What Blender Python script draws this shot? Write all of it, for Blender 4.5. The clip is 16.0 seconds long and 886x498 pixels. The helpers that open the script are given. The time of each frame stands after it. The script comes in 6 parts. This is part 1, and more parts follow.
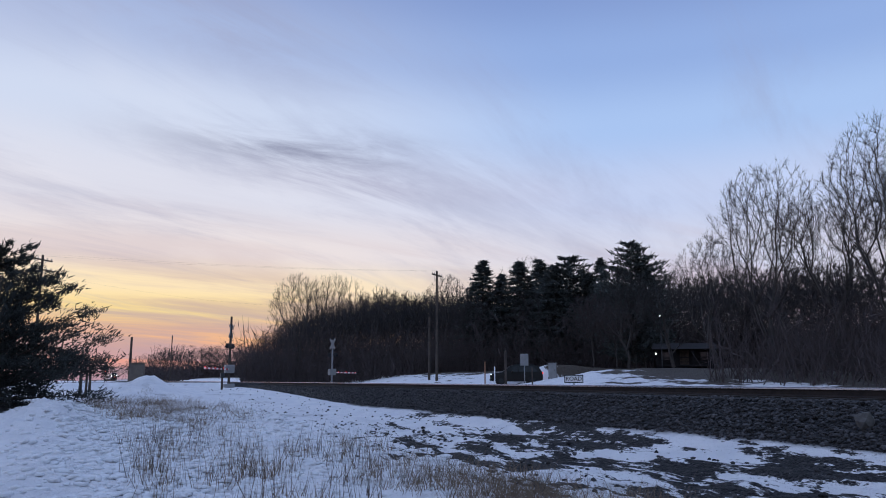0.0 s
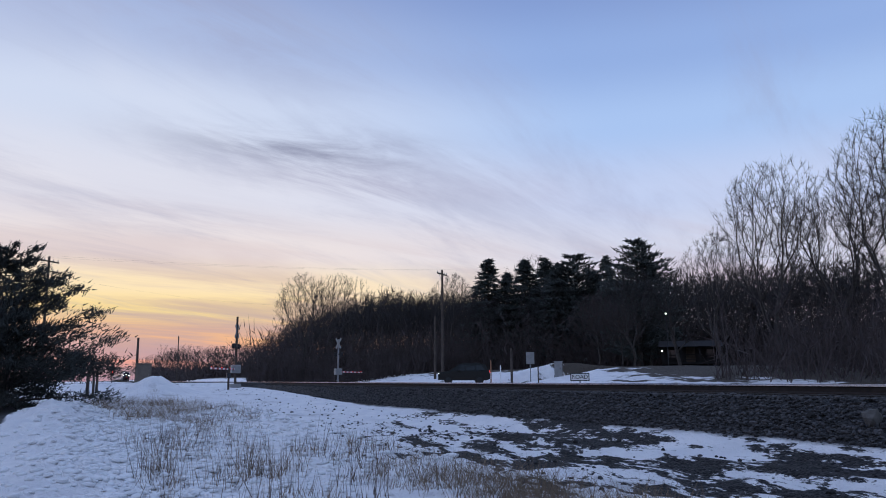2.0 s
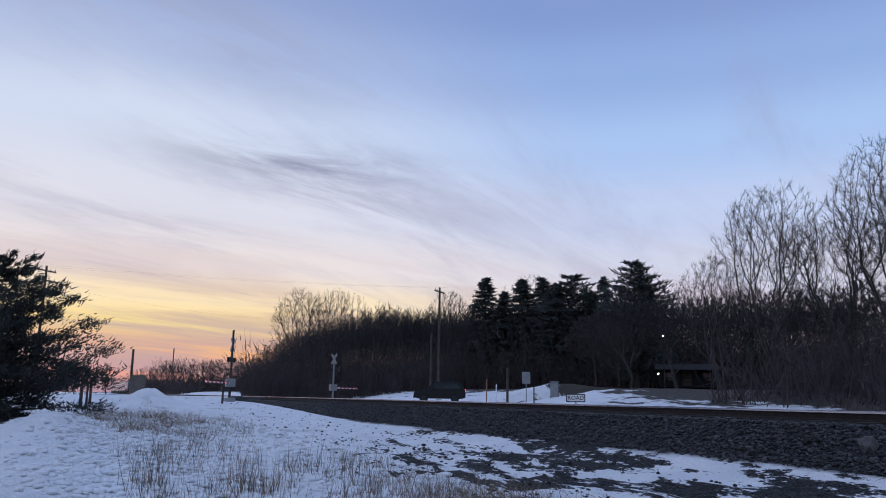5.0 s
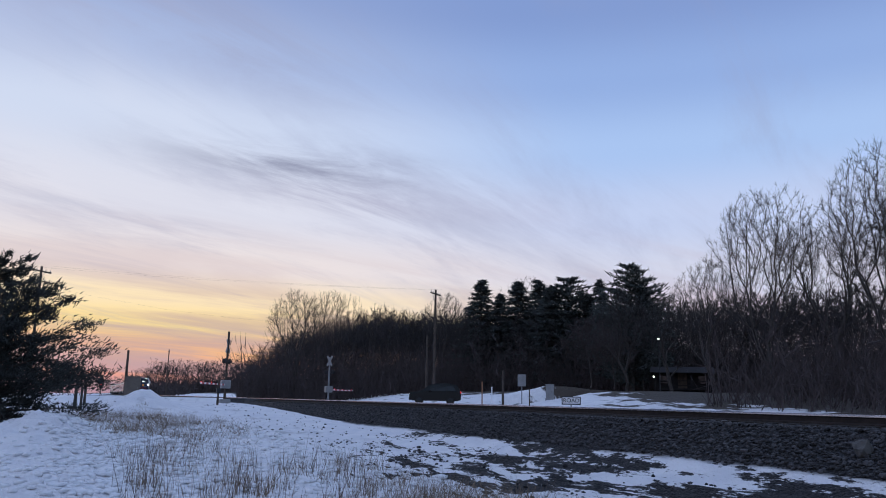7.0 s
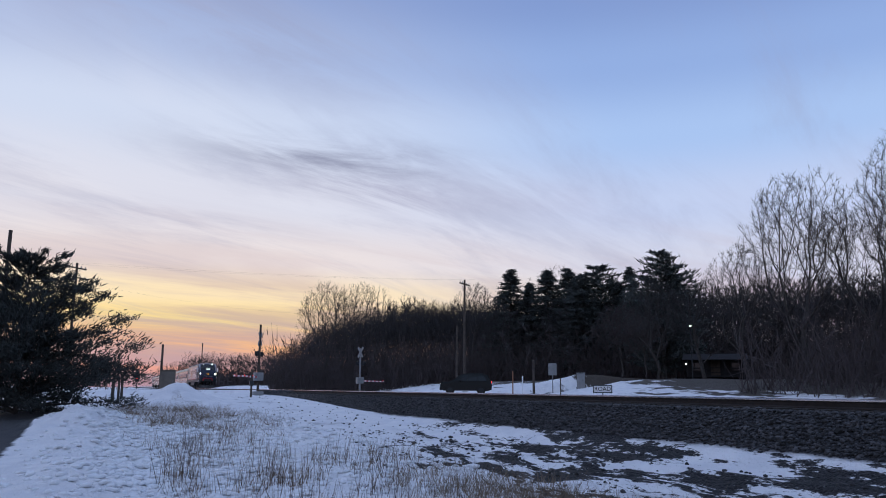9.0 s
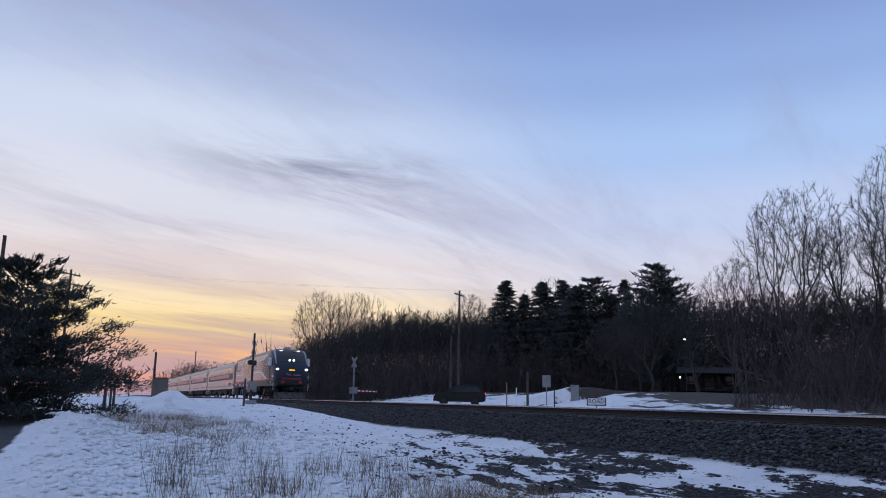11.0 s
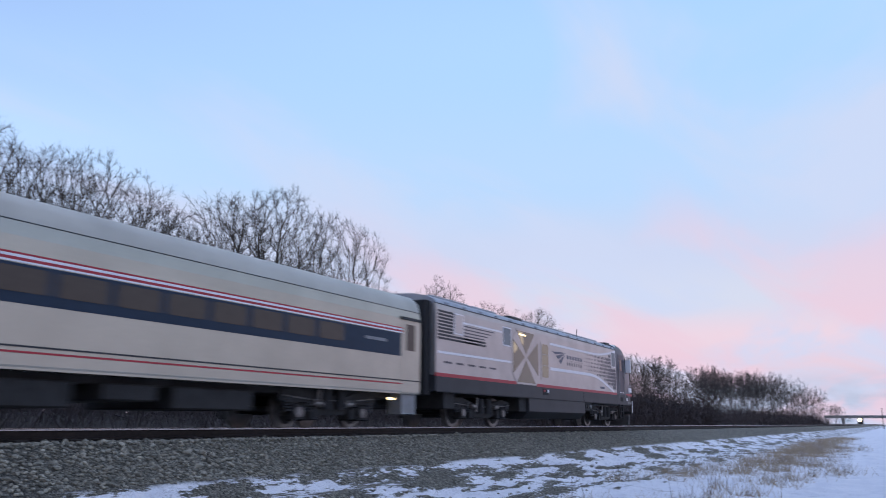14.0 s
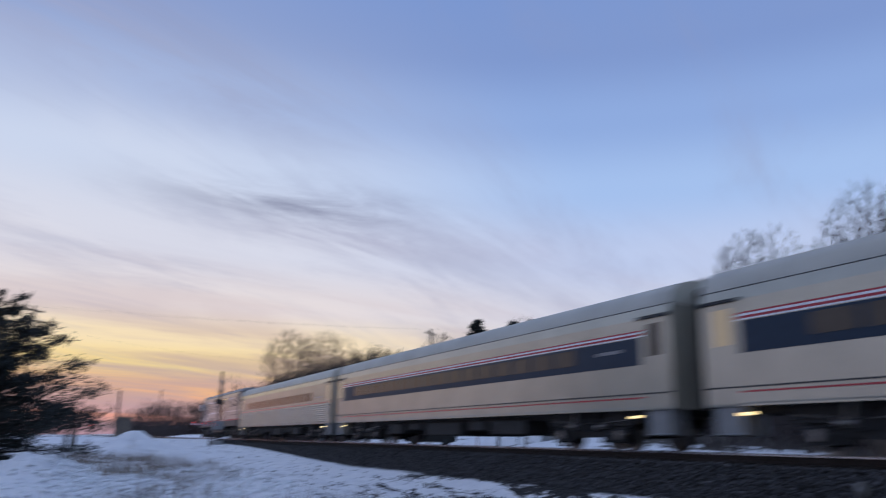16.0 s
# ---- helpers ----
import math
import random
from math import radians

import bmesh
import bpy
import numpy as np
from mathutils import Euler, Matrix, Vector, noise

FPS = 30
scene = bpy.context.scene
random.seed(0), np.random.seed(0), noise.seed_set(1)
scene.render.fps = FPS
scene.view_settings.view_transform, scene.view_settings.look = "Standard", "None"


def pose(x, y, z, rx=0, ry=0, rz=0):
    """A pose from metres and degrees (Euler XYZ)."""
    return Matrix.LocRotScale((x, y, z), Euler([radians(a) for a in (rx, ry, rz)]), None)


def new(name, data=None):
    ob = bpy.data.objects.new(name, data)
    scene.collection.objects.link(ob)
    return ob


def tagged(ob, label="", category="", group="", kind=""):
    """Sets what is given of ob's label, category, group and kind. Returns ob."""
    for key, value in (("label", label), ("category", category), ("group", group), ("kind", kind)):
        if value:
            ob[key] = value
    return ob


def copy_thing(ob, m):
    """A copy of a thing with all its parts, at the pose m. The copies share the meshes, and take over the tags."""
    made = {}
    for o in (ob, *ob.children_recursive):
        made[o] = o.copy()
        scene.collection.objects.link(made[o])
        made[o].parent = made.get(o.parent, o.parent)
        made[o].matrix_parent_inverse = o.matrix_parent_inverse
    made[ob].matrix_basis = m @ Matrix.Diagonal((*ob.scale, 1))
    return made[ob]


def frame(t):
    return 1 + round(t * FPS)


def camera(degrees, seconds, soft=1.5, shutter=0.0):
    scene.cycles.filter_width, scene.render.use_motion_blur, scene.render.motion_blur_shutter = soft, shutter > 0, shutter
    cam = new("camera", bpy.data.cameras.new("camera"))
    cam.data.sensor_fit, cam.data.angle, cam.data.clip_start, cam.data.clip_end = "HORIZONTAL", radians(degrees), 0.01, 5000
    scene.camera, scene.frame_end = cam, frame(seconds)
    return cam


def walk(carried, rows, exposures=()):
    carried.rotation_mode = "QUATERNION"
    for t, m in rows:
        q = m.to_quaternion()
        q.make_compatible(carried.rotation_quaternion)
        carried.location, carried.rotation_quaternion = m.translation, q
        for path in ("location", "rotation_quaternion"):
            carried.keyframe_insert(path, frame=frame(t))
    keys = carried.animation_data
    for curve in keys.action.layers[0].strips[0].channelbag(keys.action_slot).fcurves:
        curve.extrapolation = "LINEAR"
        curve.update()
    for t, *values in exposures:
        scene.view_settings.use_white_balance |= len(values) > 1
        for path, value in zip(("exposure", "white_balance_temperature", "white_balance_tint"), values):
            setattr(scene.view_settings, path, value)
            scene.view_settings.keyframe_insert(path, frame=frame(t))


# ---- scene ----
# The eye stands by the edge of a car park, 1.5 m over the snow; x runs along the track, y across it.
EYE = (0.0, 0.0, 1.5)
TURNS = [  # seconds, heading from +y towards -x, tilt, lean
    (0.0, 65.75, 9.57, 0.04),
    (0.5, 65.88, 9.50, -0.10),
    (1.0, 66.00, 9.38, -0.26),
    (1.5, 66.10, 9.38, -0.30),
    (2.0, 66.13, 9.49, -0.28),
    (2.5, 66.06, 9.69, -0.30),
    (3.0, 65.95, 9.93, -0.21),
    (3.5, 65.91, 10.16, -0.01),
    (4.0, 65.99, 10.34, 0.25),
    (4.5, 66.13, 10.64, 0.73),
    (7.0, 65.72, 10.95, 1.09),
    (7.5, 66.37, 10.52, 0.49),
    (8.0, 67.06, 10.21, 0.28),
    (8.5, 67.58, 10.13, 0.34),
    (9.0, 67.82, 10.21, 0.46),
    (11.5, 67.12, 11.15, 1.43),
    (12.0, 65.46, 11.26, 2.21),
    (12.3, 60.56, 11.94, 2.99),
    (12.5, 51.04, 13.10, 3.67),
    (12.7, 34.42, 14.87, 2.58),
    (12.8, 22.90, 15.80, 1.60),
    (12.9, 11.40, 16.64, 0.40),
    (13.0, -0.35, 16.50, -0.90),
    (13.1, -12.00, 16.13, -2.18),
    (13.3, -32.73, 14.22, -3.01),
    (13.5, -46.86, 12.91, -2.18),
    (13.6, -51.75, 12.66, -1.99),
    (14.0, -60.39, 12.55, 0.25),
    (14.5, -63.71, 11.55, 0.01),
    (14.8, -59.50, 11.30, -0.80),
    (14.9, -51.50, 11.50, -1.60),
    (15.0, -40.90, 12.30, -2.30),
    (15.1, -29.20, 13.60, -2.50),
    (15.2, -17.40, 14.90, -2.50),
    (15.3, -5.70, 16.10, -2.20),
    (15.4, 6.00, 17.00, -1.50),
    (15.5, 17.70, 17.60, -0.80),
    (15.6, 29.40, 17.50, 0.00),
    (15.7, 41.10, 16.90, 0.80),
    (15.8, 52.40, 16.00, 1.40),
    (15.9, 60.60, 14.90, 1.40),
    (16.0, 65.42, 13.85, 1.09),
]


def aim(yaw, pitch, lean):
    return pose(*EYE) @ pose(0, 0, 0, 0, 0, yaw) @ pose(0, 0, 0, 90 + pitch) @ pose(0, 0, 0, 0, 0, lean)


cam = camera(59.2, 16.0, soft=0.95, shutter=0.28)
walk(cam, [(t, aim(a, b, c)) for t, a, b, c in TURNS],
     exposures=[(0, 0.0, 6500, 10), (11.8, 0.0, 6500, 10), (12.5, -0.12, 6500, 10), (13.0, 0.6, 6700, 10), (13.3, 0.62, 6600, 10), (13.6, 0.55, 6500, 10), (14.5, 0.5, 6700, 10), (15.0, 0.5, 6800, 10), (15.5, 0.8, 7800, 8), (15.8, 0.25, 7000, 10), (16.0, -0.08, 6400, 10)])

RAIL = 1.36      # top of the rails
TRACK = 13.5     # middle of the track


# ---- sky: dusk, the sun just set at the end of the track ----
def sky():
    world = bpy.data.worlds.new("dusk_sky")
    scene.world = world
    world.use_nodes = True
    nt = world.node_tree
    nt.nodes.clear()
    N = nt.nodes.new
    L = nt.links.new
    out, bg = N("ShaderNodeOutputWorld"), N("ShaderNodeBackground")
    L(bg.outputs[0], out.inputs[0])
    co, sep = N("ShaderNodeTexCoord"), N("ShaderNodeSeparateXYZ")
    L(co.outputs["Generated"], sep.inputs[0])

    def ramp(stops):
        r = N("ShaderNodeValToRGB")
        r.color_ramp.interpolation = "EASE"
        el = r.color_ramp.elements
        while len(el) < len(stops):
            el.new(0.5)
        for e, (deg, c) in zip(el, stops):
            e.position = max(0.0, math.sin(radians(deg)))
            e.color = (*[(v / 255) ** 2.2 for v in c], 1)
        L(sep.outputs[2], r.inputs[0])
        return r.outputs[0]

    def span(src, a, b, c=0.0, d=1.0):
        m = N("ShaderNodeMapRange")
        m.interpolation_type = "SMOOTHSTEP"
        for i, v in enumerate((a, b, c, d)):
            m.inputs[1 + i].default_value = v
        L(src, m.inputs[0])
        return m.outputs[0]

    def mix(f, a, b):
        m = N("ShaderNodeMix")
        m.data_type = "RGBA"
        for s, v in ((m.inputs[0], f), (m.inputs[6], a), (m.inputs[7], b)):
            if isinstance(v, (int, float)):
                s.default_value = v
            elif isinstance(v, tuple):
                s.default_value = v
            else:
                L(v, s)
        return m.outputs[2]

    def math_node(op, a, b):
        m = N("ShaderNodeMath")
        m.operation = op
        for s, v in zip(m.inputs, (a, b)):
            if isinstance(v, (int, float)):
                s.default_value = v
            else:
                L(v, s)
        return m.outputs[0]

    west = ramp([(0, (190, 146, 158)), (1.6, (236, 166, 146)), (3.2, (253, 192, 134)), (4.8, (255, 224, 150)), (6.6, (254, 230, 188)), (9, (238, 226, 224)), (13, (222, 223, 236)), (19, (212, 221, 241)), (24, (180, 193, 225)), (30, (158, 172, 210)), (60, (190, 204, 238))])
    north = ramp([(0, (222, 208, 215)), (5, (222, 214, 226)), (9, (210, 214, 234)), (13, (194, 208, 241)), (18, (168, 196, 241)), (23, (146, 174, 226)), (28, (130, 155, 209)), (36, (122, 152, 212)), (60, (176, 194, 236))])
    east = ramp([(0, (140, 158, 186)), (2, (162, 168, 190)), (4, (198, 178, 192)), (5.8, (202, 183, 196)), (8.5, (182, 188, 206)), (12, (174, 184, 209)), (17, (158, 186, 219)), (26, (150, 184, 222)), (36, (140, 176, 222)), (60, (176, 194, 236))])
    base = mix(span(sep.outputs[0], -0.76, -1.0), north, west)
    base = mix(span(sep.outputs[0], 0.05, 0.85), base, east)
    # thin streaks of cloud on a high flat layer
    up = math_node("ADD", sep.outputs[2], 0.12)
    flat = N("ShaderNodeCombineXYZ")
    L(math_node("DIVIDE", sep.outputs[0], up), flat.inputs[0])
    L(math_node("DIVIDE", sep.outputs[1], up), flat.inputs[1])

    def streaks(scale, stretch, turn, lo, hi, detail=5.0, rough=0.5):
        mp, nz = N("ShaderNodeMapping"), N("ShaderNodeTexNoise")
        mp.vector_type = "TEXTURE"
        mp.inputs["Rotation"].default_value = (0, 0, radians(turn))
        mp.inputs["Scale"].default_value = (1 / scale, 1 / (scale * stretch), 1)
        L(flat.outputs[0], mp.inputs[0])
        L(mp.outputs[0], nz.inputs["Vector"])
        nz.inputs["Scale"].default_value = 1.0
        nz.inputs["Detail"].default_value = detail
        nz.inputs["Roughness"].default_value = rough
        nz.inputs["Distortion"].default_value = 0.6
        return span(nz.outputs[0], lo, hi)

    westward = span(sep.outputs[0], -0.15, -0.75)

    def dot(vec):
        q = N("ShaderNodeVectorMath")
        q.operation = "DOT_PRODUCT"
        L(co.outputs["Generated"], q.inputs[0])
        q.inputs[1].default_value = vec
        return q.outputs["Value"]

    def bank(az, el, wide, tall, tilt):
        """A soft oval of cloud about a bearing; its sizes in degrees."""
        a, e, k = radians(az), radians(el), radians(tilt)
        side_ = Vector((math.cos(a), math.sin(a), 0))
        up_ = Vector((math.sin(a) * math.sin(e), -math.cos(a) * math.sin(e), math.cos(e)))
        u = math_node("DIVIDE", dot(side_ * math.cos(k) + up_ * math.sin(k)), math.sin(radians(wide)))
        v = math_node("DIVIDE", dot(up_ * math.cos(k) - side_ * math.sin(k)), math.sin(radians(tall)))
        # dot products with the centre taken off
        d2 = math_node("ADD", math_node("MULTIPLY", u, u), math_node("MULTIPLY", v, v))
        front = span(dot((-math.sin(a) * math.cos(e), math.cos(a) * math.cos(e), math.sin(e))), 0.6, 0.8)
        return math_node("MULTIPLY", math_node("POWER", 2.718, math_node("MULTIPLY", d2, -1.0)), front)

    wisp = streaks(0.8, 3.4, 112, 0.36, 0.66, 8.0, 0.68)
    soft = streaks(0.45, 2.4, 122, 0.35, 0.7)
    for az, el, wide, tall, tilt, much, colour in ((75.5, 16.6, 9, 1.5, -3, 1.0, (0.24, 0.26, 0.38, 1)), (72.5, 14.2, 8, 1.4, -5, 0.75, (0.33, 0.33, 0.47, 1)),
                                                  (83.0, 24.5, 11, 3.0, -8, 0.8, (0.36, 0.40, 0.58, 1)), (94.0, 27.5, 9, 3.5, -15, 0.5, (0.42, 0.42, 0.58, 1)),
                                                  (89.0, 11.5, 6, 1.2, 0, 0.5, (0.52, 0.47, 0.56, 1)), (81.5, 10.6, 5, 0.9, 3, 0.45, (0.50, 0.46, 0.56, 1)), (62.0, 14.0, 14, 1.2, -4, 0.3, (0.52, 0.52, 0.70, 1)),
                                                  (88.0, 19.0, 12, 3.0, -22, -0.75, (0.80, 0.82, 0.92, 1)), (97.0, 14.0, 9, 4.0, -10, -0.5, (0.84, 0.80, 0.84, 1))):
        k = math_node("MULTIPLY", bank(az, el, wide, tall, tilt), wisp if much > 0 else soft)
        base = mix(math_node("MULTIPLY", k, abs(much)), base, colour)
    grey = math_node("MULTIPLY", streaks(0.55, 4.2, 124, 0.44, 0.72, 8.0, 0.66), westward)
    base = mix(math_node("MULTIPLY", grey, 0.36), base, (0.32, 0.34, 0.50, 1))
    eastward = span(sep.outputs[0], 0.1, 0.8)
    pale = math_node("MULTIPLY", streaks(0.7, 2.2, 0, 0.42, 0.66), 0.85)
    base = mix(math_node("MULTIPLY", pale, eastward), base, (0.44, 0.50, 0.66, 1))
    blush = math_node("MULTIPLY", streaks(0.45, 3.0, 0, 0.44, 0.62), math_node("MULTIPLY", eastward, span(sep.outputs[2], 0.34, 0.12)))
    base = mix(math_node("MULTIPLY", blush, 0.8), base, (0.60, 0.44, 0.53, 1))
    low = math_node("MULTIPLY", streaks(0.32, 4.0, 98, 0.40, 0.60, 7.0, 0.6), span(sep.outputs[2], 0.24, 0.05))
    base = mix(math_node("MULTIPLY", math_node("MULTIPLY", low, westward), 0.7), base, (0.50, 0.36, 0.40, 1))
    base = mix(span(sep.outputs[2], 0.0, -0.04), base, (0.08, 0.08, 0.10, 1))
    L(base, bg.inputs[0])
    bg.inputs[1].default_value = 1.0


sky()


# ---- materials ----
def mat(name, color, rough=0.6, metal=0.0, vary=0.15, scale=6.0, bump=0.0, fine=60.0, emit=None, power=0.0, spec=0.5, tint=None, island=None):
    """A surface with two scales of variation; tint is the colour of its larger stains."""
    m = bpy.data.materials.new(name)
    m.use_nodes = True
    nt = m.node_tree
    N, L = nt.nodes.new, nt.links.new
    b = nt.nodes["Principled BSDF"]
    b.inputs["Roughness"].default_value = rough
    b.inputs["Metallic"].default_value = metal
    b.inputs["Specular IOR Level"].default_value = spec
    co = N("ShaderNodeTexCoord")
    big, small = N("ShaderNodeTexNoise"), N("ShaderNodeTexNoise")
    for n, s in ((big, scale), (small, fine)):
        n.inputs["Scale"].default_value = s
        n.inputs["Detail"].default_value = 4
        L(co.outputs["Object"], n.inputs["Vector"])
    r = N("ShaderNodeValToRGB")
    dark = tint or tuple(c * (1 - vary * 1.6) for c in color)
    r.color_ramp.elements[0].color = (*dark, 1)
    r.color_ramp.elements[0].position = 0.32
    r.color_ramp.elements[1].color = (*color, 1)
    r.color_ramp.elements[1].position = 0.6
    L(big.outputs[0], r.inputs[0])
    mx = N("ShaderNodeMix")
    mx.data_type, mx.blend_type = "RGBA", "MULTIPLY"
    mx.inputs[0].default_value = vary * 2
    L(r.outputs[0], mx.inputs[6])
    L(small.outputs[0], mx.inputs[7])
    col = mx.outputs[2]
    if island:
        geo, hsv = N("ShaderNodeNewGeometry"), N("ShaderNodeHueSaturation")
        mr = N("ShaderNodeMapRange")
        mr.inputs[3].default_value, mr.inputs[4].default_value = island
        L(geo.outputs["Random Per Island"], mr.inputs[0])
        L(mr.outputs[0], hsv.inputs["Value"])
        L(col, hsv.inputs["Color"])
        col = hsv.outputs[0]
    L(col, b.inputs["Base Color"])
    if bump:
        bp = N("ShaderNodeBump")
        bp.inputs["Strength"].default_value = bump
        bp.inputs["Distance"].default_value = 0.02
        L(small.outputs[0], bp.inputs["Height"])
        L(bp.outputs[0], b.inputs["Normal"])
    if emit:
        b.inputs["Emission Color"].default_value = (*emit, 1)
        b.inputs["Emission Strength"].default_value = power
    return m


def glass(name, color, rough=0.05, emit=None, power=0.0):
    m = mat(name, color, rough, vary=0.05, spec=0.4, emit=emit, power=power)
    return m


SILVER = mat("silver_paint", (0.50, 0.49, 0.485), 0.28, 0.66, 0.10, 1.2, fine=25)
NAVY = mat("navy_paint", (0.022, 0.031, 0.062), 0.32, 0.0, 0.1, 1.5, fine=25, spec=0.3)
SLATE = mat("dark_slate_paint", (0.036, 0.042, 0.050), 0.45, 0.0, 0.15, 1.5, fine=30, spec=0.3)
RED = mat("red_stripe", (0.45, 0.02, 0.04), 0.4, vary=0.1)
WHITE = mat("white_paint", (0.85, 0.85, 0.87), 0.4, vary=0.06)
DOT = mat("grey_dots", (0.06, 0.065, 0.085), 0.4, vary=0.08)
EMBLEM = mat("slate_blue_emblem", (0.04, 0.07, 0.12), 0.4, vary=0.08)
ROOFGREY = mat("grey_roof_paint", (0.42, 0.44, 0.48), 0.5, 0.1, 0.15, 2.0)
UNDER = mat("grimy_underframe", (0.043, 0.042, 0.043), 0.75, 0.2, 0.3, 4.0, bump=0.3)
PILOT = mat("scuffed_pilot_paint", (0.13, 0.13, 0.135), 0.6, 0.1, 0.25, 3.0)
STEEL = mat("worn_wheel_steel", (0.34, 0.32, 0.31), 0.45, 0.7, 0.25, 6.0)
TREAD = mat("polished_rail_head", (0.55, 0.55, 0.58), 0.22, 0.9, 0.1, 3.0)
RUST = mat("rusty_rail_web", (0.045, 0.03, 0.025), 0.85, 0.1, 0.3, 8.0, bump=0.3)
PANE = glass("dark_window_glass", (0.012, 0.014, 0.018))
BRONZE = mat("bronze_window_glass", (0.075, 0.06, 0.05), 0.18, vary=0.08, spec=0.3)
LIT = mat("lit_coach_window", (0.2, 0.17, 0.13), 0.3, emit=(1.0, 0.78, 0.5), power=0.22)
AMBER = glass("lit_window", (0.15, 0.13, 0.105), 0.2, (1.0, 0.74, 0.4), 0.018)
HONEY = glass("warm_lit_window", (0.2, 0.17, 0.12), 0.2, (1.0, 0.76, 0.46), 0.045)
GLOW = mat("warm_lamp", (0.8, 0.7, 0.5), emit=(1, 0.75, 0.35), power=2.2)
BEAM = mat("white_head_lamp", (0.9, 0.9, 0.85), emit=(1.0, 0.97, 0.85), power=70)
SOFTLAMP = mat("white_marker_lamp", (0.9, 0.9, 0.85), emit=(0.9, 1.0, 0.85), power=4)
ORANGE = mat("orange_number_board", (0.6, 0.25, 0.02), emit=(1.0, 0.42, 0.02), power=1.6)
REDLAMP = mat("red_lamp", (0.6, 0.02, 0.02), emit=(1.0, 0.03, 0.03), power=3)
COACH = mat("brushed_coach_side", (0.52, 0.49, 0.41), 0.27, 0.45, 0.08, 0.8, fine=20)
COACHROOF = mat("dull_coach_roof", (0.56, 0.535, 0.46), 0.5, 0.12, 0.12, 1.0)
BLUE = mat("blue_window_band", (0.018, 0.036, 0.066), 0.5, vary=0.1, spec=0.25)
RUBBER = mat("black_rubber", (0.018, 0.018, 0.02), 0.8, vary=0.2)
WOOD = mat("weathered_pole_wood", (0.11, 0.085, 0.07), 0.9, vary=0.3, scale=3, bump=0.4)
TIMBER = mat("creosoted_sleeper", (0.045, 0.036, 0.03), 0.9, vary=0.3, scale=5, bump=0.5)
GALV = mat("galvanised_steel", (0.32, 0.33, 0.35), 0.5, 0.5, 0.15, 4)
CABINET = mat("grey_cabinet_paint", (0.28, 0.29, 0.30), 0.5, 0.2, 0.12, 3)
TAN = mat("tan_cabinet_paint", (0.15, 0.125, 0.105), 0.7, 0.0, 0.15, 3)
BARK = mat("grey_brown_bark", (0.10, 0.086, 0.078), 0.95, vary=0.3, scale=3, bump=0.5)
TWIG = mat("bare_twigs", (0.054, 0.048, 0.048), 0.95, vary=0.2, scale=1)
# far needles have haze lifted into their colour; PINE is the darker near copy
NEEDLE = mat("haze_lifted_needles", (0.088, 0.104, 0.098), 0.85, vary=0.3, scale=1.5, island=(0.55, 1.5))
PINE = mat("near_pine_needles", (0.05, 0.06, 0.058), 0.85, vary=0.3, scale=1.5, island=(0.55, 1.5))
RUSSET = mat("russet_twigs", (0.088, 0.068, 0.066), 0.95, vary=0.2, scale=1)
BROWNGRASS = mat("brown_dry_grass", (0.27, 0.20, 0.14), 0.9, vary=0.2, scale=2, island=(0.55, 1.5))
ROCK = mat("grey_rock", (0.13, 0.125, 0.12), 0.9, vary=0.2, scale=8, bump=0.4)
STRAW = mat("dry_grass", (0.50, 0.39, 0.26), 0.9, vary=0.2, scale=2, island=(0.55, 1.5))
WEED = mat("dry_weed_stalks", (0.16, 0.12, 0.10), 0.9, vary=0.2, scale=2, island=(0.55, 1.5))
STONE = mat("grey_ballast_stone", (0.050, 0.048, 0.051), 0.9, vary=0.25, scale=9, bump=0.4, island=(0.3, 2.3))
# tan ballast; the brighter exposure is painted into its pale colour
LIFTEDTAN = mat("lightened_tan_ballast", (0.36, 0.34, 0.27), 0.9, vary=0.25, scale=9, bump=0.4, island=(0.55, 1.5))
SNOWM = mat("old_snow", (0.80, 0.82, 0.86), 0.6, vary=0.06, scale=1.2, bump=0.5, fine=14)
BLACKCAR = mat("black_car_paint", (0.005, 0.006, 0.008), 0.3, 0.0, 0.05, spec=0.25)
WHITECAR = mat("white_car_paint", (0.7, 0.71, 0.73), 0.25, 0.0, 0.05)
GREYCAR = mat("grey_car_paint", (0.06, 0.065, 0.075), 0.25, 0.3, 0.05)
SIDING = mat("dark_house_siding", (0.032, 0.030, 0.032), 0.9, spec=0.1, vary=0.15, scale=2)


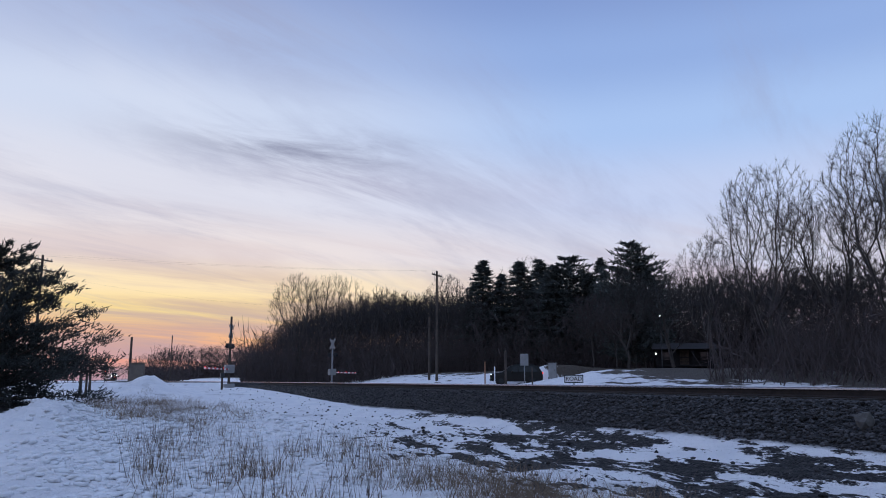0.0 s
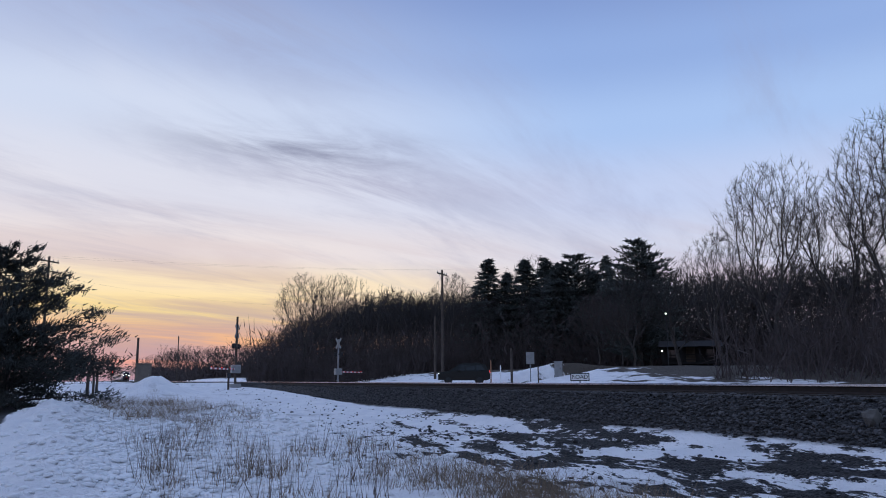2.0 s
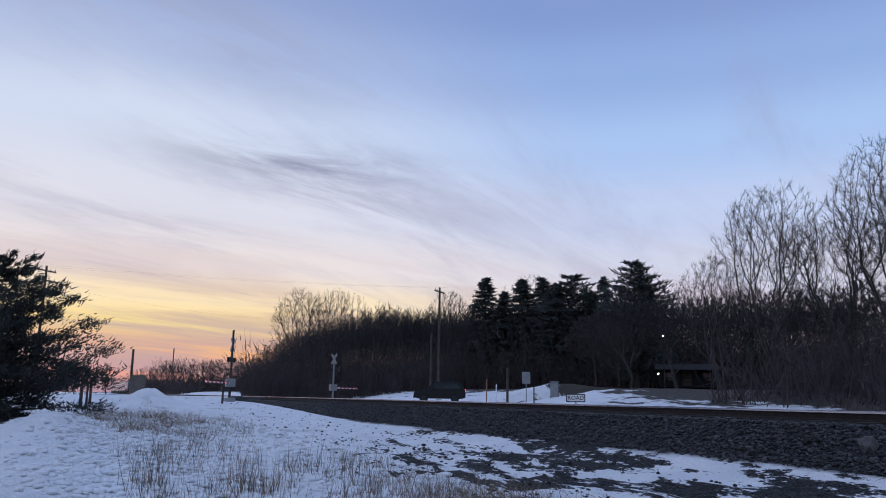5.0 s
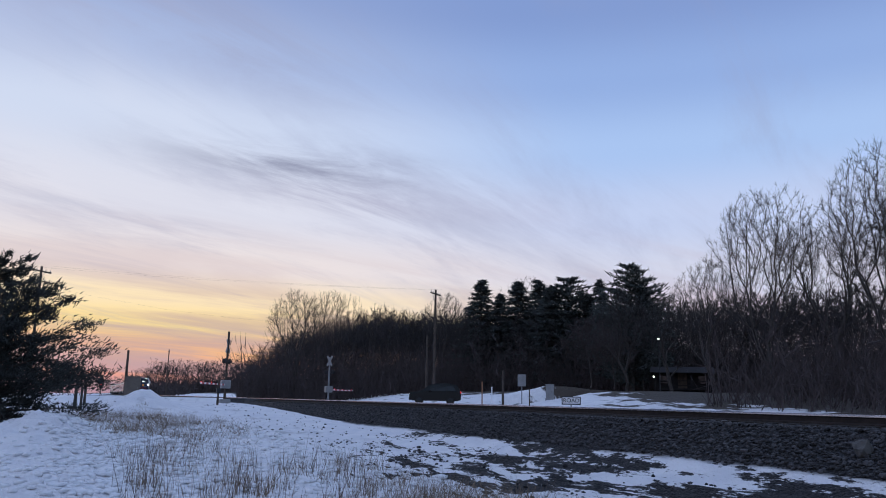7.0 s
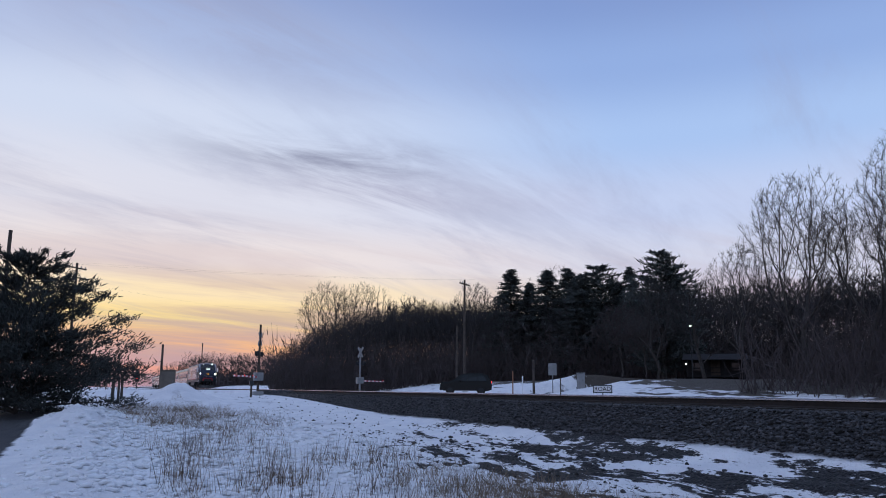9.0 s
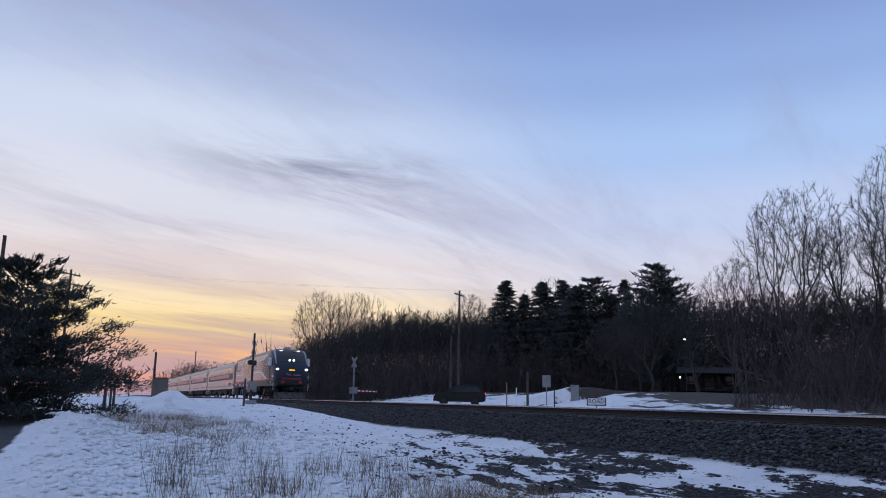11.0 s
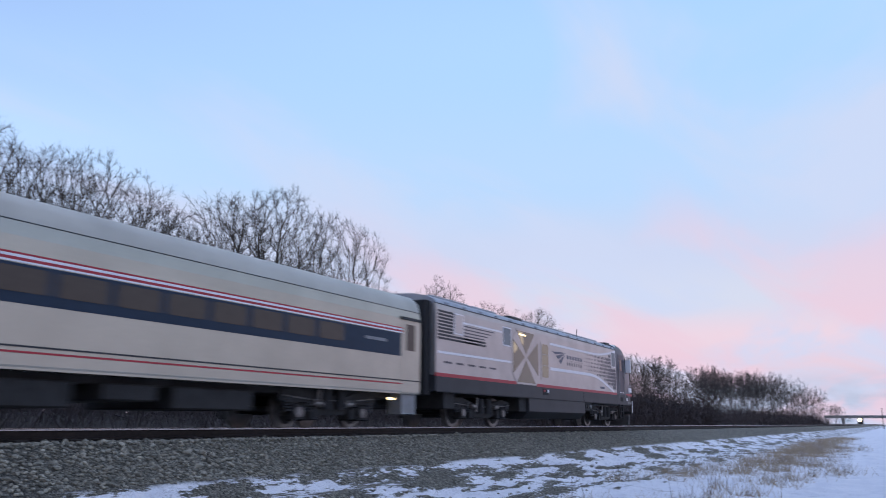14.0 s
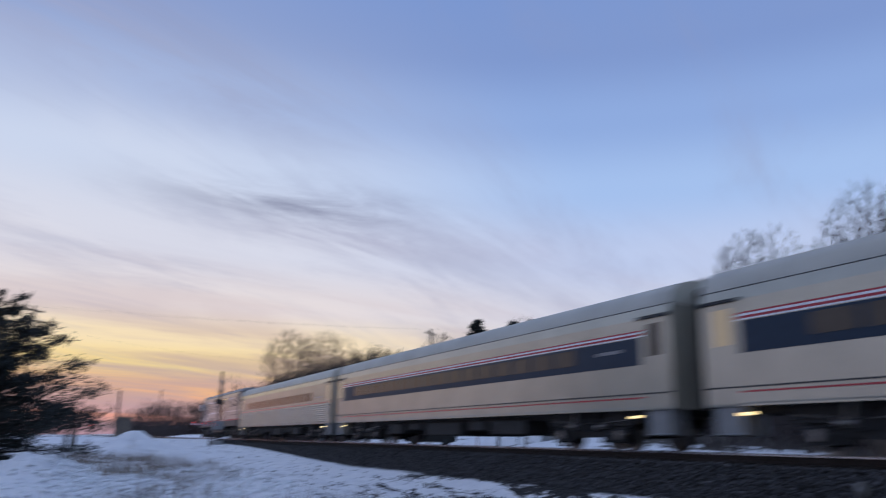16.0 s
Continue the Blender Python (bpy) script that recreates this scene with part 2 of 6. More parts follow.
# ---- building blocks ----
class Shape:
    """Vertices and faces gathered for one mesh."""

    def __init__(self):
        self.v, self.f = [], []

    def add(self, v, f):
        n = len(self.v)
        self.v += [tuple(p) for p in v]
        self.f += [tuple(n + i for i in q) for q in f]
        return self

    def box(self, x0, x1, y0, y1, z0, z1, c=0.0):
        if c <= 0:
            v = [(x, y, z) for x in (x0, x1) for y in (y0, y1) for z in (z0, z1)]
            return self.add(v, [(0, 1, 3, 2), (4, 6, 7, 5), (0, 4, 5, 1), (2, 3, 7, 6), (0, 2, 6, 4), (1, 5, 7, 3)])
        b = bmesh.new()
        bmesh.ops.create_cube(b, size=1)
        for q in b.verts:
            q.co = ((x0 + x1) / 2 + q.co.x * (x1 - x0), (y0 + y1) / 2 + q.co.y * (y1 - y0), (z0 + z1) / 2 + q.co.z * (z1 - z0))
        bmesh.ops.bevel(b, geom=b.edges[:], offset=c, segments=1, affect="EDGES")
        b.verts.index_update()
        self.add([q.co[:] for q in b.verts], [[q.index for q in f.verts] for f in b.faces])
        b.free()
        return self

    def tube(self, a, b, r0, r1=None, n=8, caps=True):
        a, b = Vector(a), Vector(b)
        r1 = r0 if r1 is None else r1
        d = (b - a).normalized()
        s = d.orthogonal().normalized()
        t = d.cross(s)
        ring = [(math.cos(2 * math.pi * i / n), math.sin(2 * math.pi * i / n)) for i in range(n)]
        v = [a + (s * c + t * e) * r0 for c, e in ring] + [b + (s * c + t * e) * r1 for c, e in ring]
        f = [(i, (i + 1) % n, n + (i + 1) % n, n + i) for i in range(n)]
        if caps:
            f += [tuple(range(n))[::-1], tuple(range(n, 2 * n))]
        return self.add(v, f)

    def line(self, pts, r, n=6):
        for a, b in zip(pts, pts[1:]):
            self.tube(a, b, r, n=n)
        return self

    def loft(self, rings, caps=True, close=True):
        """Skin over rings of equally many points."""
        n = len(rings[0])
        v = [p for r in rings for p in r]
        f = []
        for k in range(len(rings) - 1):
            for i in range(n if close else n - 1):
                j = (i + 1) % n
                f.append((k * n + i, k * n + j, (k + 1) * n + j, (k + 1) * n + i))
        if caps and close:
            f += [tuple(range(n))[::-1], tuple(range((len(rings) - 1) * n, len(rings) * n))]
        return self.add(v, f)

    def slab(self, poly, y0, y1):
        """A plate in the x-z plane between two y."""
        n = len(poly)
        v = [(x, y0, z) for x, z in poly] + [(x, y1, z) for x, z in poly]
        f = [tuple(range(n))[::-1], tuple(range(n, 2 * n))] + [(i, (i + 1) % n, n + (i + 1) % n, n + i) for i in range(n)]
        return self.add(v, f)


def mesh_of(name, shape, material, smooth=False):
    me = bpy.data.meshes.new(name)
    me.from_pydata(shape.v, [], shape.f)
    b = bmesh.new()
    b.from_mesh(me)
    bmesh.ops.recalc_face_normals(b, faces=b.faces[:])
    b.to_mesh(me)
    b.free()
    me.materials.append(material)
    if smooth:
        me.polygons.foreach_set("use_smooth", [True] * len(me.polygons))
        me.set_sharp_from_angle(angle=radians(38))
    return me


def raw_mesh(name, v, f, material, smooth=False):
    me = bpy.data.meshes.new(name)
    me.from_pydata(v.tolist() if hasattr(v, "tolist") else v, [], f.tolist() if hasattr(f, "tolist") else f)
    me.materials.append(material)
    if smooth:
        me.polygons.foreach_set("use_smooth", [True] * len(me.polygons))
    return me


def part(name, shape, material, parent=None, label="", smooth=False):
    ob = new(name, mesh_of(name, shape, material, smooth) if isinstance(shape, Shape) else shape)
    if parent:
        ob.parent = parent
    return tagged(ob, label)


def thing(name, label, category, group="", kind="", at=None):
    ob = tagged(new(name), label, category, group, kind)
    if at is not None:
        ob.matrix_basis = at
    return ob
# ---- ground, snow and track ----
def step(a, b, x):
    k = np.clip((x - a) / (b - a), 0, 1)
    return k * k * (3 - 2 * k)


def rough(x, y, s):
    return (np.sin(x * 1.7 * s + 1.3 * np.sin(y * 1.1 * s)) * np.sin(y * 1.9 * s + 0.7 * np.sin(x * 1.3 * s + 2))
            + 0.5 * np.sin(x * 4.1 * s + y * 2.3 * s + 1) * np.sin(y * 4.7 * s - x * 1.2 * s)) / 1.5


def height(x, y):
    """The lie of the land: a car park, a snowy verge, the bank of the track, rising ground beyond."""
    x, y = np.asarray(x, float), np.asarray(y, float)
    z = 1.0 * step(-16, -56, x) * step(-14, -3, y)
    z = z + (0.05 * rough(x, y, 0.8) + 0.05 * rough(x, y, 2.3) + 0.028 * rough(x + 3, y, 4.6)) * step(-1.6, -0.4, y) * step(11, 9, y)
    z = z + 0.16 * np.exp(-((y + 0.7) / 0.8) ** 2) * (1 + 0.4 * rough(x, y, 0.6)) * step(-46, -30, x)
    z = z + 0.22 * step(7.5, 9.6, y) * step(-50, -20, x)
    bed = 0.24 + (RAIL - 0.23 - 0.24) * np.clip((y - 9.5) / 2.0, 0, 1)
    beyond = 0.45 + (RAIL - 0.23 - 0.45) * np.clip((18.0 - y) / 2.2, 0, 1)
    z = np.where(y > 9.0, np.maximum(z, np.where(y < 14, bed, beyond)), z)
    z = z + (y > 17) * (1.5 * step(27, 42, y) + 0.9 * step(40, 120, y) + (0.06 * rough(x, y, 0.5) + 0.05 * rough(x, y, 1.7)) * step(18, 22, y))
    # a mound under the evergreens
    z = z + 0.8 * np.exp(-(((x + 57) / 7.0) ** 2 + ((y - 37) / 3.5) ** 2)) * (1 + 0.25 * rough(x, y, 0.9))
    # ploughed heaps
    z = z + 0.9 * np.exp(-(((x + 44) / 2.6) ** 2 + ((y - 2.9) / 1.5) ** 2)) * (1 + 0.2 * rough(x, y, 1.5))
    z = z + 0.5 * np.exp(-(((x + 27) / 5.0) ** 2 + ((y + 1.2) / 1.3) ** 2)) * (1 + 0.55 * rough(x, y, 1.9))
    road = step(4.4, 3.5, np.abs((x + 64.5) * 0.91 - (y - 17) * 0.41)) * step(170, 120, np.abs(y))
    return z * (1 - road) + (RAIL - 0.03 - 0.25 * step(17, 24, y) + 0.9 * step(30, 60, y)) * road


def at_ground(x, y):
    return float(height(x, y))


def ground_material():
    m = bpy.data.materials.new("snowy_ground")
    m.use_nodes = True
    nt = m.node_tree
    N, L = nt.nodes.new, nt.links.new
    b = nt.nodes["Principled BSDF"]
    co, sep = N("ShaderNodeTexCoord"), N("ShaderNodeSeparateXYZ")
    L(co.outputs["Object"], sep.inputs[0])
    X, Y = sep.outputs[0], sep.outputs[1]

    def noise_at(scale, detail=5, stretch=(1, 1, 1), rough_=0.55):
        mp, n = N("ShaderNodeMapping"), N("ShaderNodeTexNoise")
        mp.inputs["Scale"].default_value = stretch
        L(co.outputs["Object"], mp.inputs[0])
        L(mp.outputs[0], n.inputs["Vector"])
        n.inputs["Scale"].default_value, n.inputs["Detail"].default_value = scale, detail
        n.inputs["Roughness"].default_value = rough_
        return n.outputs[0]

    def op(kind, a, b2, c=None):
        q = N("ShaderNodeMath")
        q.operation = kind
        for s, v in zip(q.inputs, (a, b2, c)):
            if v is None:
                continue
            if isinstance(v, (int, float)):
                s.default_value = v
            else:
                L(v, s)
        return q.outputs[0]

    def span(src, a, b2, c=0.0, d=1.0, kind="SMOOTHSTEP"):
        q = N("ShaderNodeMapRange")
        q.interpolation_type = kind
        for i, v in enumerate((a, b2, c, d)):
            q.inputs[1 + i].default_value = v
        L(src, q.inputs[0])
        return q.outputs[0]

    def mix(f, a, c):
        q = N("ShaderNodeMix")
        q.data_type = "RGBA"
        for s, v in ((q.inputs[0], f), (q.inputs[6], a), (q.inputs[7], c)):
            if isinstance(v, tuple):
                s.default_value = (*v, 1)
            elif isinstance(v, (int, float)):
                s.default_value = v
            else:
                L(v, s)
        return q.outputs[2]

    fine, mid = noise_at(22, 6), noise_at(1.4, 6)
    snow = mix(span(mid, 0.3, 0.7), (0.77, 0.78, 0.82), (0.88, 0.88, 0.90))
    vor = N("ShaderNodeTexVoronoi")
    vor.inputs["Scale"].default_value = 27
    L(co.outputs["Object"], vor.inputs["Vector"])
    cell = N("ShaderNodeSeparateColor")
    L(vor.outputs["Color"], cell.inputs[0])
    stones = mix(op("POWER", cell.outputs[0], 2.2), (0.008, 0.008, 0.010), (0.062, 0.060, 0.062))
    # paler tan stone eastwards, with the brighter exposure worked into its colour
    lightened = mix(op("POWER", cell.outputs[1], 1.8), (0.08, 0.075, 0.058), (0.40, 0.375, 0.30))
    stones = mix(span(op("ADD", X, op("MULTIPLY", noise_at(0.5), 6.0)), 4.0, 13.0), stones, lightened)
    earth = mix(fine, (0.035, 0.030, 0.026), (0.11, 0.09, 0.072))
    # snow lies in ragged drifts on the ballast, thinner up the bank
    patch = noise_at(1.0, 8, (0.42, 1.4, 1), 0.68)
    lean = span(Y, 4.4, 6.6, -0.16, 0.03, "LINEAR")
    lean2 = op("ADD", span(X, -36, -17, -0.3, 0.0, "LINEAR"), span(X, 0, 8, 0.0, -0.02, "LINEAR"))
    ragged = op("MULTIPLY", op("SUBTRACT", noise_at(7, 6, (0.7, 1.3, 1), 0.7), 0.5), 0.30)
    bare = span(op("ADD", ragged, op("ADD", op("ADD", patch, lean), lean2)), 0.505, 0.535)
    bare = op("MULTIPLY", bare, span(Y, 3.4, 5.2))
    bare = op("MAXIMUM", bare, op("MULTIPLY", span(op("ADD", Y, op("MULTIPLY", patch, 0.5)), 10.25, 10.45), span(Y, 17.8, 17.2)))
    col = mix(bare, snow, stones)
    # trodden grassy spots on the verge and under the wood
    tuft = op("MULTIPLY", span(noise_at(0.9, 6), 0.56, 0.68), op("MULTIPLY", span(Y, 0.6, 2.0), span(Y, 9.0, 7.0)))
    col = mix(op("MULTIPLY", tuft, 0.3), col, earth)
    wood = op("MULTIPLY", span(op("ADD", noise_at(0.5, 7, (0.6, 1.6, 1)), span(op("ADD", Y, op("ADD", span(X, -42, -52, 0.0, -3.0), span(X, -4, 6, 0.0, 11.0))), 32, 39, -0.14, 0.30, "LINEAR")), 0.46, 0.54), span(Y, 17.5, 19))
    col = mix(wood, col, earth)
    # the car park
    lot = op("MULTIPLY", span(op("ADD", op("ADD", Y, span(X, -4, 6, 0.75, 0.0)), op("MULTIPLY", noise_at(1.2), 0.5)), -1.15, -1.3), span(X, -40, -36))
    tar = mix(fine, (0.035, 0.036, 0.04), (0.065, 0.066, 0.07))
    tar = mix(op("MULTIPLY", span(noise_at(0.6, 4), 0.62, 0.72), 0.6), tar, snow)
    col = mix(lot, col, tar)
    # the road over the crossing
    across = op("ABSOLUTE", op("SUBTRACT", op("MULTIPLY", op("ADD", X, 64.5), 0.91), op("MULTIPLY", op("SUBTRACT", Y, 17.0), 0.41)), 0.0)
    road = op("MULTIPLY", span(across, 3.6, 3.4), span(op("ABSOLUTE", Y, 0.0), 160, 150))
    col = mix(road, col, mix(fine, (0.03, 0.03, 0.034), (0.07, 0.07, 0.074)))
    L(col, b.inputs["Base Color"])
    b.inputs["Roughness"].default_value = 0.75
    b.inputs["Specular IOR Level"].default_value = 0.3
    bp, bp2 = N("ShaderNodeBump"), N("ShaderNodeBump")
    bp.inputs["Distance"].default_value, bp.inputs["Strength"].default_value = 0.17, 1.0
    bp2.inputs["Distance"].default_value, bp2.inputs["Strength"].default_value = 0.05, 0.6
    L(noise_at(4.0, 7, rough_=0.62), bp.inputs["Height"])
    L(fine, bp2.inputs["Height"])
    L(bp.outputs[0], bp2.inputs["Normal"])
    bp3 = N("ShaderNodeBump")
    bp3.inputs["Distance"].default_value = 0.06
    bp3.invert = True
    L(bare, bp3.inputs["Strength"])
    L(vor.outputs["Distance"], bp3.inputs["Height"])
    L(bp2.outputs[0], bp3.inputs["Normal"])
    L(bp3.outputs[0], b.inputs["Normal"])
    return m


def axis(lo, hi, fine_lo, fine_hi, d, grow):
    c = list(np.arange(fine_lo, fine_hi + 1e-6, d))
    s, a = d, fine_hi
    while a < hi:
        s *= grow
        a += s
        c.append(a)
    s, a = d, fine_lo
    while a > lo:
        s *= grow
        a -= s
        c.insert(0, a)
    return np.array(c)


def ground():
    xs, ys = axis(-2500, 2500, -70, 45, 0.3, 1.09), axis(-1500, 2500, -4, 19, 0.2, 1.09)
    gx, gy = np.meshgrid(xs, ys, indexing="ij")
    v = np.stack([gx, gy, height(gx, gy)], -1).reshape(-1, 3)
    nx, ny = len(xs), len(ys)
    i = (np.arange(nx - 1)[:, None] * ny + np.arange(ny - 1)).ravel()
    f = np.stack([i, i + ny, i + ny + 1, i + 1], -1)
    ob = new("ground", raw_mesh("ground", v, f, ground_material(), True))
    tagged(ob, "snow-covered ground with dark ballast showing through", "ground", kind="structure")


ground()


def rail_shape(y, x0, x1):
    prof = [(-0.075, 0), (0.075, 0), (0.075, 0.02), (0.012, 0.04), (0.012, 0.125), (0.036, 0.138), (0.036, 0.17), (-0.036, 0.17), (-0.036, 0.138), (-0.012, 0.125), (-0.012, 0.04), (-0.075, 0.02)]
    rings = [[(x, y + a, RAIL - 0.17 + b) for a, b in prof] for x in (x0, x1)]
    return Shape().loft(rings)


def track():
    t = thing("railway_track", "single railway track with rusty rails on timber sleepers", "railway track", kind="structure")
    for y in (TRACK - 0.754, TRACK + 0.754):
        r = part("rail", rail_shape(y, -900, 900), RUST, t, "rusty steel rail with a bright worn head")
        part("rail_head", Shape().box(-900, 900, y - 0.039, y + 0.039, RAIL - 0.028, RAIL + 0.003, 0.004), TREAD, r)
    me = mesh_of("sleeper", Shape().box(-0.115, 0.115, -1.3, 1.3, -0.18, 0, 0.012), TIMBER)
    random.seed(4)
    for k in range(-150, 150):
        s = new("sleeper", me)
        s.parent = t
        s.matrix_basis = pose(k * 0.53 - 8, TRACK + random.uniform(-0.04, 0.04), RAIL - 0.168 + random.uniform(-0.01, 0.005), 0, 0, random.uniform(-1, 1))
    rest = Shape()
    for k in list(range(-700, -150)) + list(range(150, 700)):
        rest.box(k * 0.53 - 8.115, k * 0.53 - 7.885, TRACK - 1.3, TRACK + 1.3, RAIL - 0.35, RAIL - 0.168)
    tagged(part("sleepers_far", rest, TIMBER, t), kind="stuff")


track()


def ballast():
    """Loose crushed stone on the near shoulder and bank."""
    rng = np.random.default_rng(5)
    b = bmesh.new()
    bmesh.ops.create_icosphere(b, subdivisions=1, radius=1)
    base = np.array([q.co[:] for q in b.verts])
    b.verts.index_update()
    tri = np.array([[q.index for q in f.verts] for f in b.faces])
    b.free()
    n = 21000
    x = -9 + 17 * rng.standard_normal(n)
    y = rng.uniform(10.15, 12.3, n)
    thin = rng.random(n) < 0.04
    y[thin] = rng.uniform(6.0, 9.6, thin.sum())
    size = rng.uniform(0.018, 0.05, n) * np.where(rng.random(n) < 0.02, 1.6, 0.92)
    z = height(x, y) + size * 0.35
    v = base[None] * size[:, None, None] * rng.uniform(0.6, 1.25, (n, len(base), 1)) * np.array([1.2, 1, 0.75])
    a = rng.uniform(0, 6.28, n)
    ca, sa = np.cos(a)[:, None], np.sin(a)[:, None]
    vx, vy = v[..., 0] * ca - v[..., 1] * sa, v[..., 0] * sa + v[..., 1] * ca
    v = np.stack([vx + x[:, None], vy + y[:, None], v[..., 2] + z[:, None]], -1).reshape(-1, 3)
    v = v.reshape(n, -1, 3)
    # from x 3 on, a paler tan colour carries the brighter exposure
    for name, label, pick, material in (("ballast_stones", "dark grey crushed ballast stones along the track", x < 3, STONE),
                                        ("lightened_ballast_stones", "tan-grey crushed ballast stones along the track, lightened for the brighter exposure", x >= 3, LIFTEDTAN)):
        k = int(pick.sum())
        f = (tri[None] + (np.arange(k) * len(base))[:, None, None]).reshape(-1, 3)
        ob = new(name, raw_mesh(name, v[pick].reshape(-1, 3), f, material))
        tagged(ob, label, "ballast", kind="stuff")


ballast()


def snow_lumps():
    """Trampled clods and footprint edges on the verge."""
    rng = np.random.default_rng(15)
    b = bmesh.new()
    bmesh.ops.create_icosphere(b, subdivisions=1, radius=1)
    base = np.array([q.co[:] for q in b.verts])
    b.verts.index_update()
    tri = np.array([[q.index for q in f.verts] for f in b.faces])
    b.free()
    n = 5200
    x = -6 - 26 * rng.random(n) ** 1.4
    y = np.where(rng.random(n) < 0.6, rng.normal(0.9, 1.1, n), rng.uniform(0.5, 6.5, n))
    size = rng.uniform(0.03, 0.13, n) * (0.6 + 0.02 * -x)
    v = base[None] * size[:, None, None] * rng.uniform(0.6, 1.3, (n, len(base), 1)) * np.array([1.3, 1.0, 0.42])
    v = v + np.stack([x, y, height(x, y) + size * 0.08], -1)[:, None]
    f = (tri[None] + (np.arange(n) * len(base))[:, None, None]).reshape(-1, 3)
    tagged(new("snow_lumps", raw_mesh("snow_lumps", v.reshape(-1, 3), f, SNOWM, True)), "trampled lumps of old snow on the verge", "snow", kind="stuff")


snow_lumps()


# ---- plants ----
def spikes(p, q, r):
    """Thin three-sided spikes from points p to points q, r wide at the foot."""
    n = len(p)
    d = q - p
    d = d / np.maximum(np.linalg.norm(d, axis=1, keepdims=True), 1e-6)
    s = np.cross(d, np.where(np.abs(d[:, 2:3]) < 0.9, np.array([[0, 0, 1.0]]), np.array([[1.0, 0, 0]])))
    s /= np.maximum(np.linalg.norm(s, axis=1, keepdims=True), 1e-6)
    t = np.cross(d, s)
    r = np.broadcast_to(np.asarray(r, float).reshape(-1, 1), (n, 1))
    v = np.stack([p + s * r, p + (-0.5 * s + 0.866 * t) * r, p + (-0.5 * s - 0.866 * t) * r, q], 1).reshape(-1, 3)
    i = np.arange(n)[:, None] * 4
    f = np.concatenate([i + [0, 1, 3], i + [1, 2, 3], i + [2, 0, 3]], 1).reshape(-1, 3)
    return v, f


def limbs(p, q, r0, r1, n=5):
    """Open tapered tubes."""
    m = len(p)
    d = q - p
    d = d / np.maximum(np.linalg.norm(d, axis=1, keepdims=True), 1e-6)
    s = np.cross(d, np.where(np.abs(d[:, 2:3]) < 0.9, np.array([[0, 0, 1.0]]), np.array([[1.0, 0, 0]])))
    s /= np.maximum(np.linalg.norm(s, axis=1, keepdims=True), 1e-6)
    t = np.cross(d, s)
    a = 2 * np.pi * np.arange(n) / n
    ring = s[:, None] * np.cos(a)[None, :, None] + t[:, None] * np.sin(a)[None, :, None]
    v = np.concatenate([p[:, None] + ring * r0[:, None, None], q[:, None] + ring * r1[:, None, None]], 1).reshape(-1, 3)
    k = np.arange(n)
    quad = np.stack([k, (k + 1) % n, n + (k + 1) % n, n + k], -1)
    f = (quad[None] + (np.arange(m) * 2 * n)[:, None, None]).reshape(-1, 4)
    return v, f


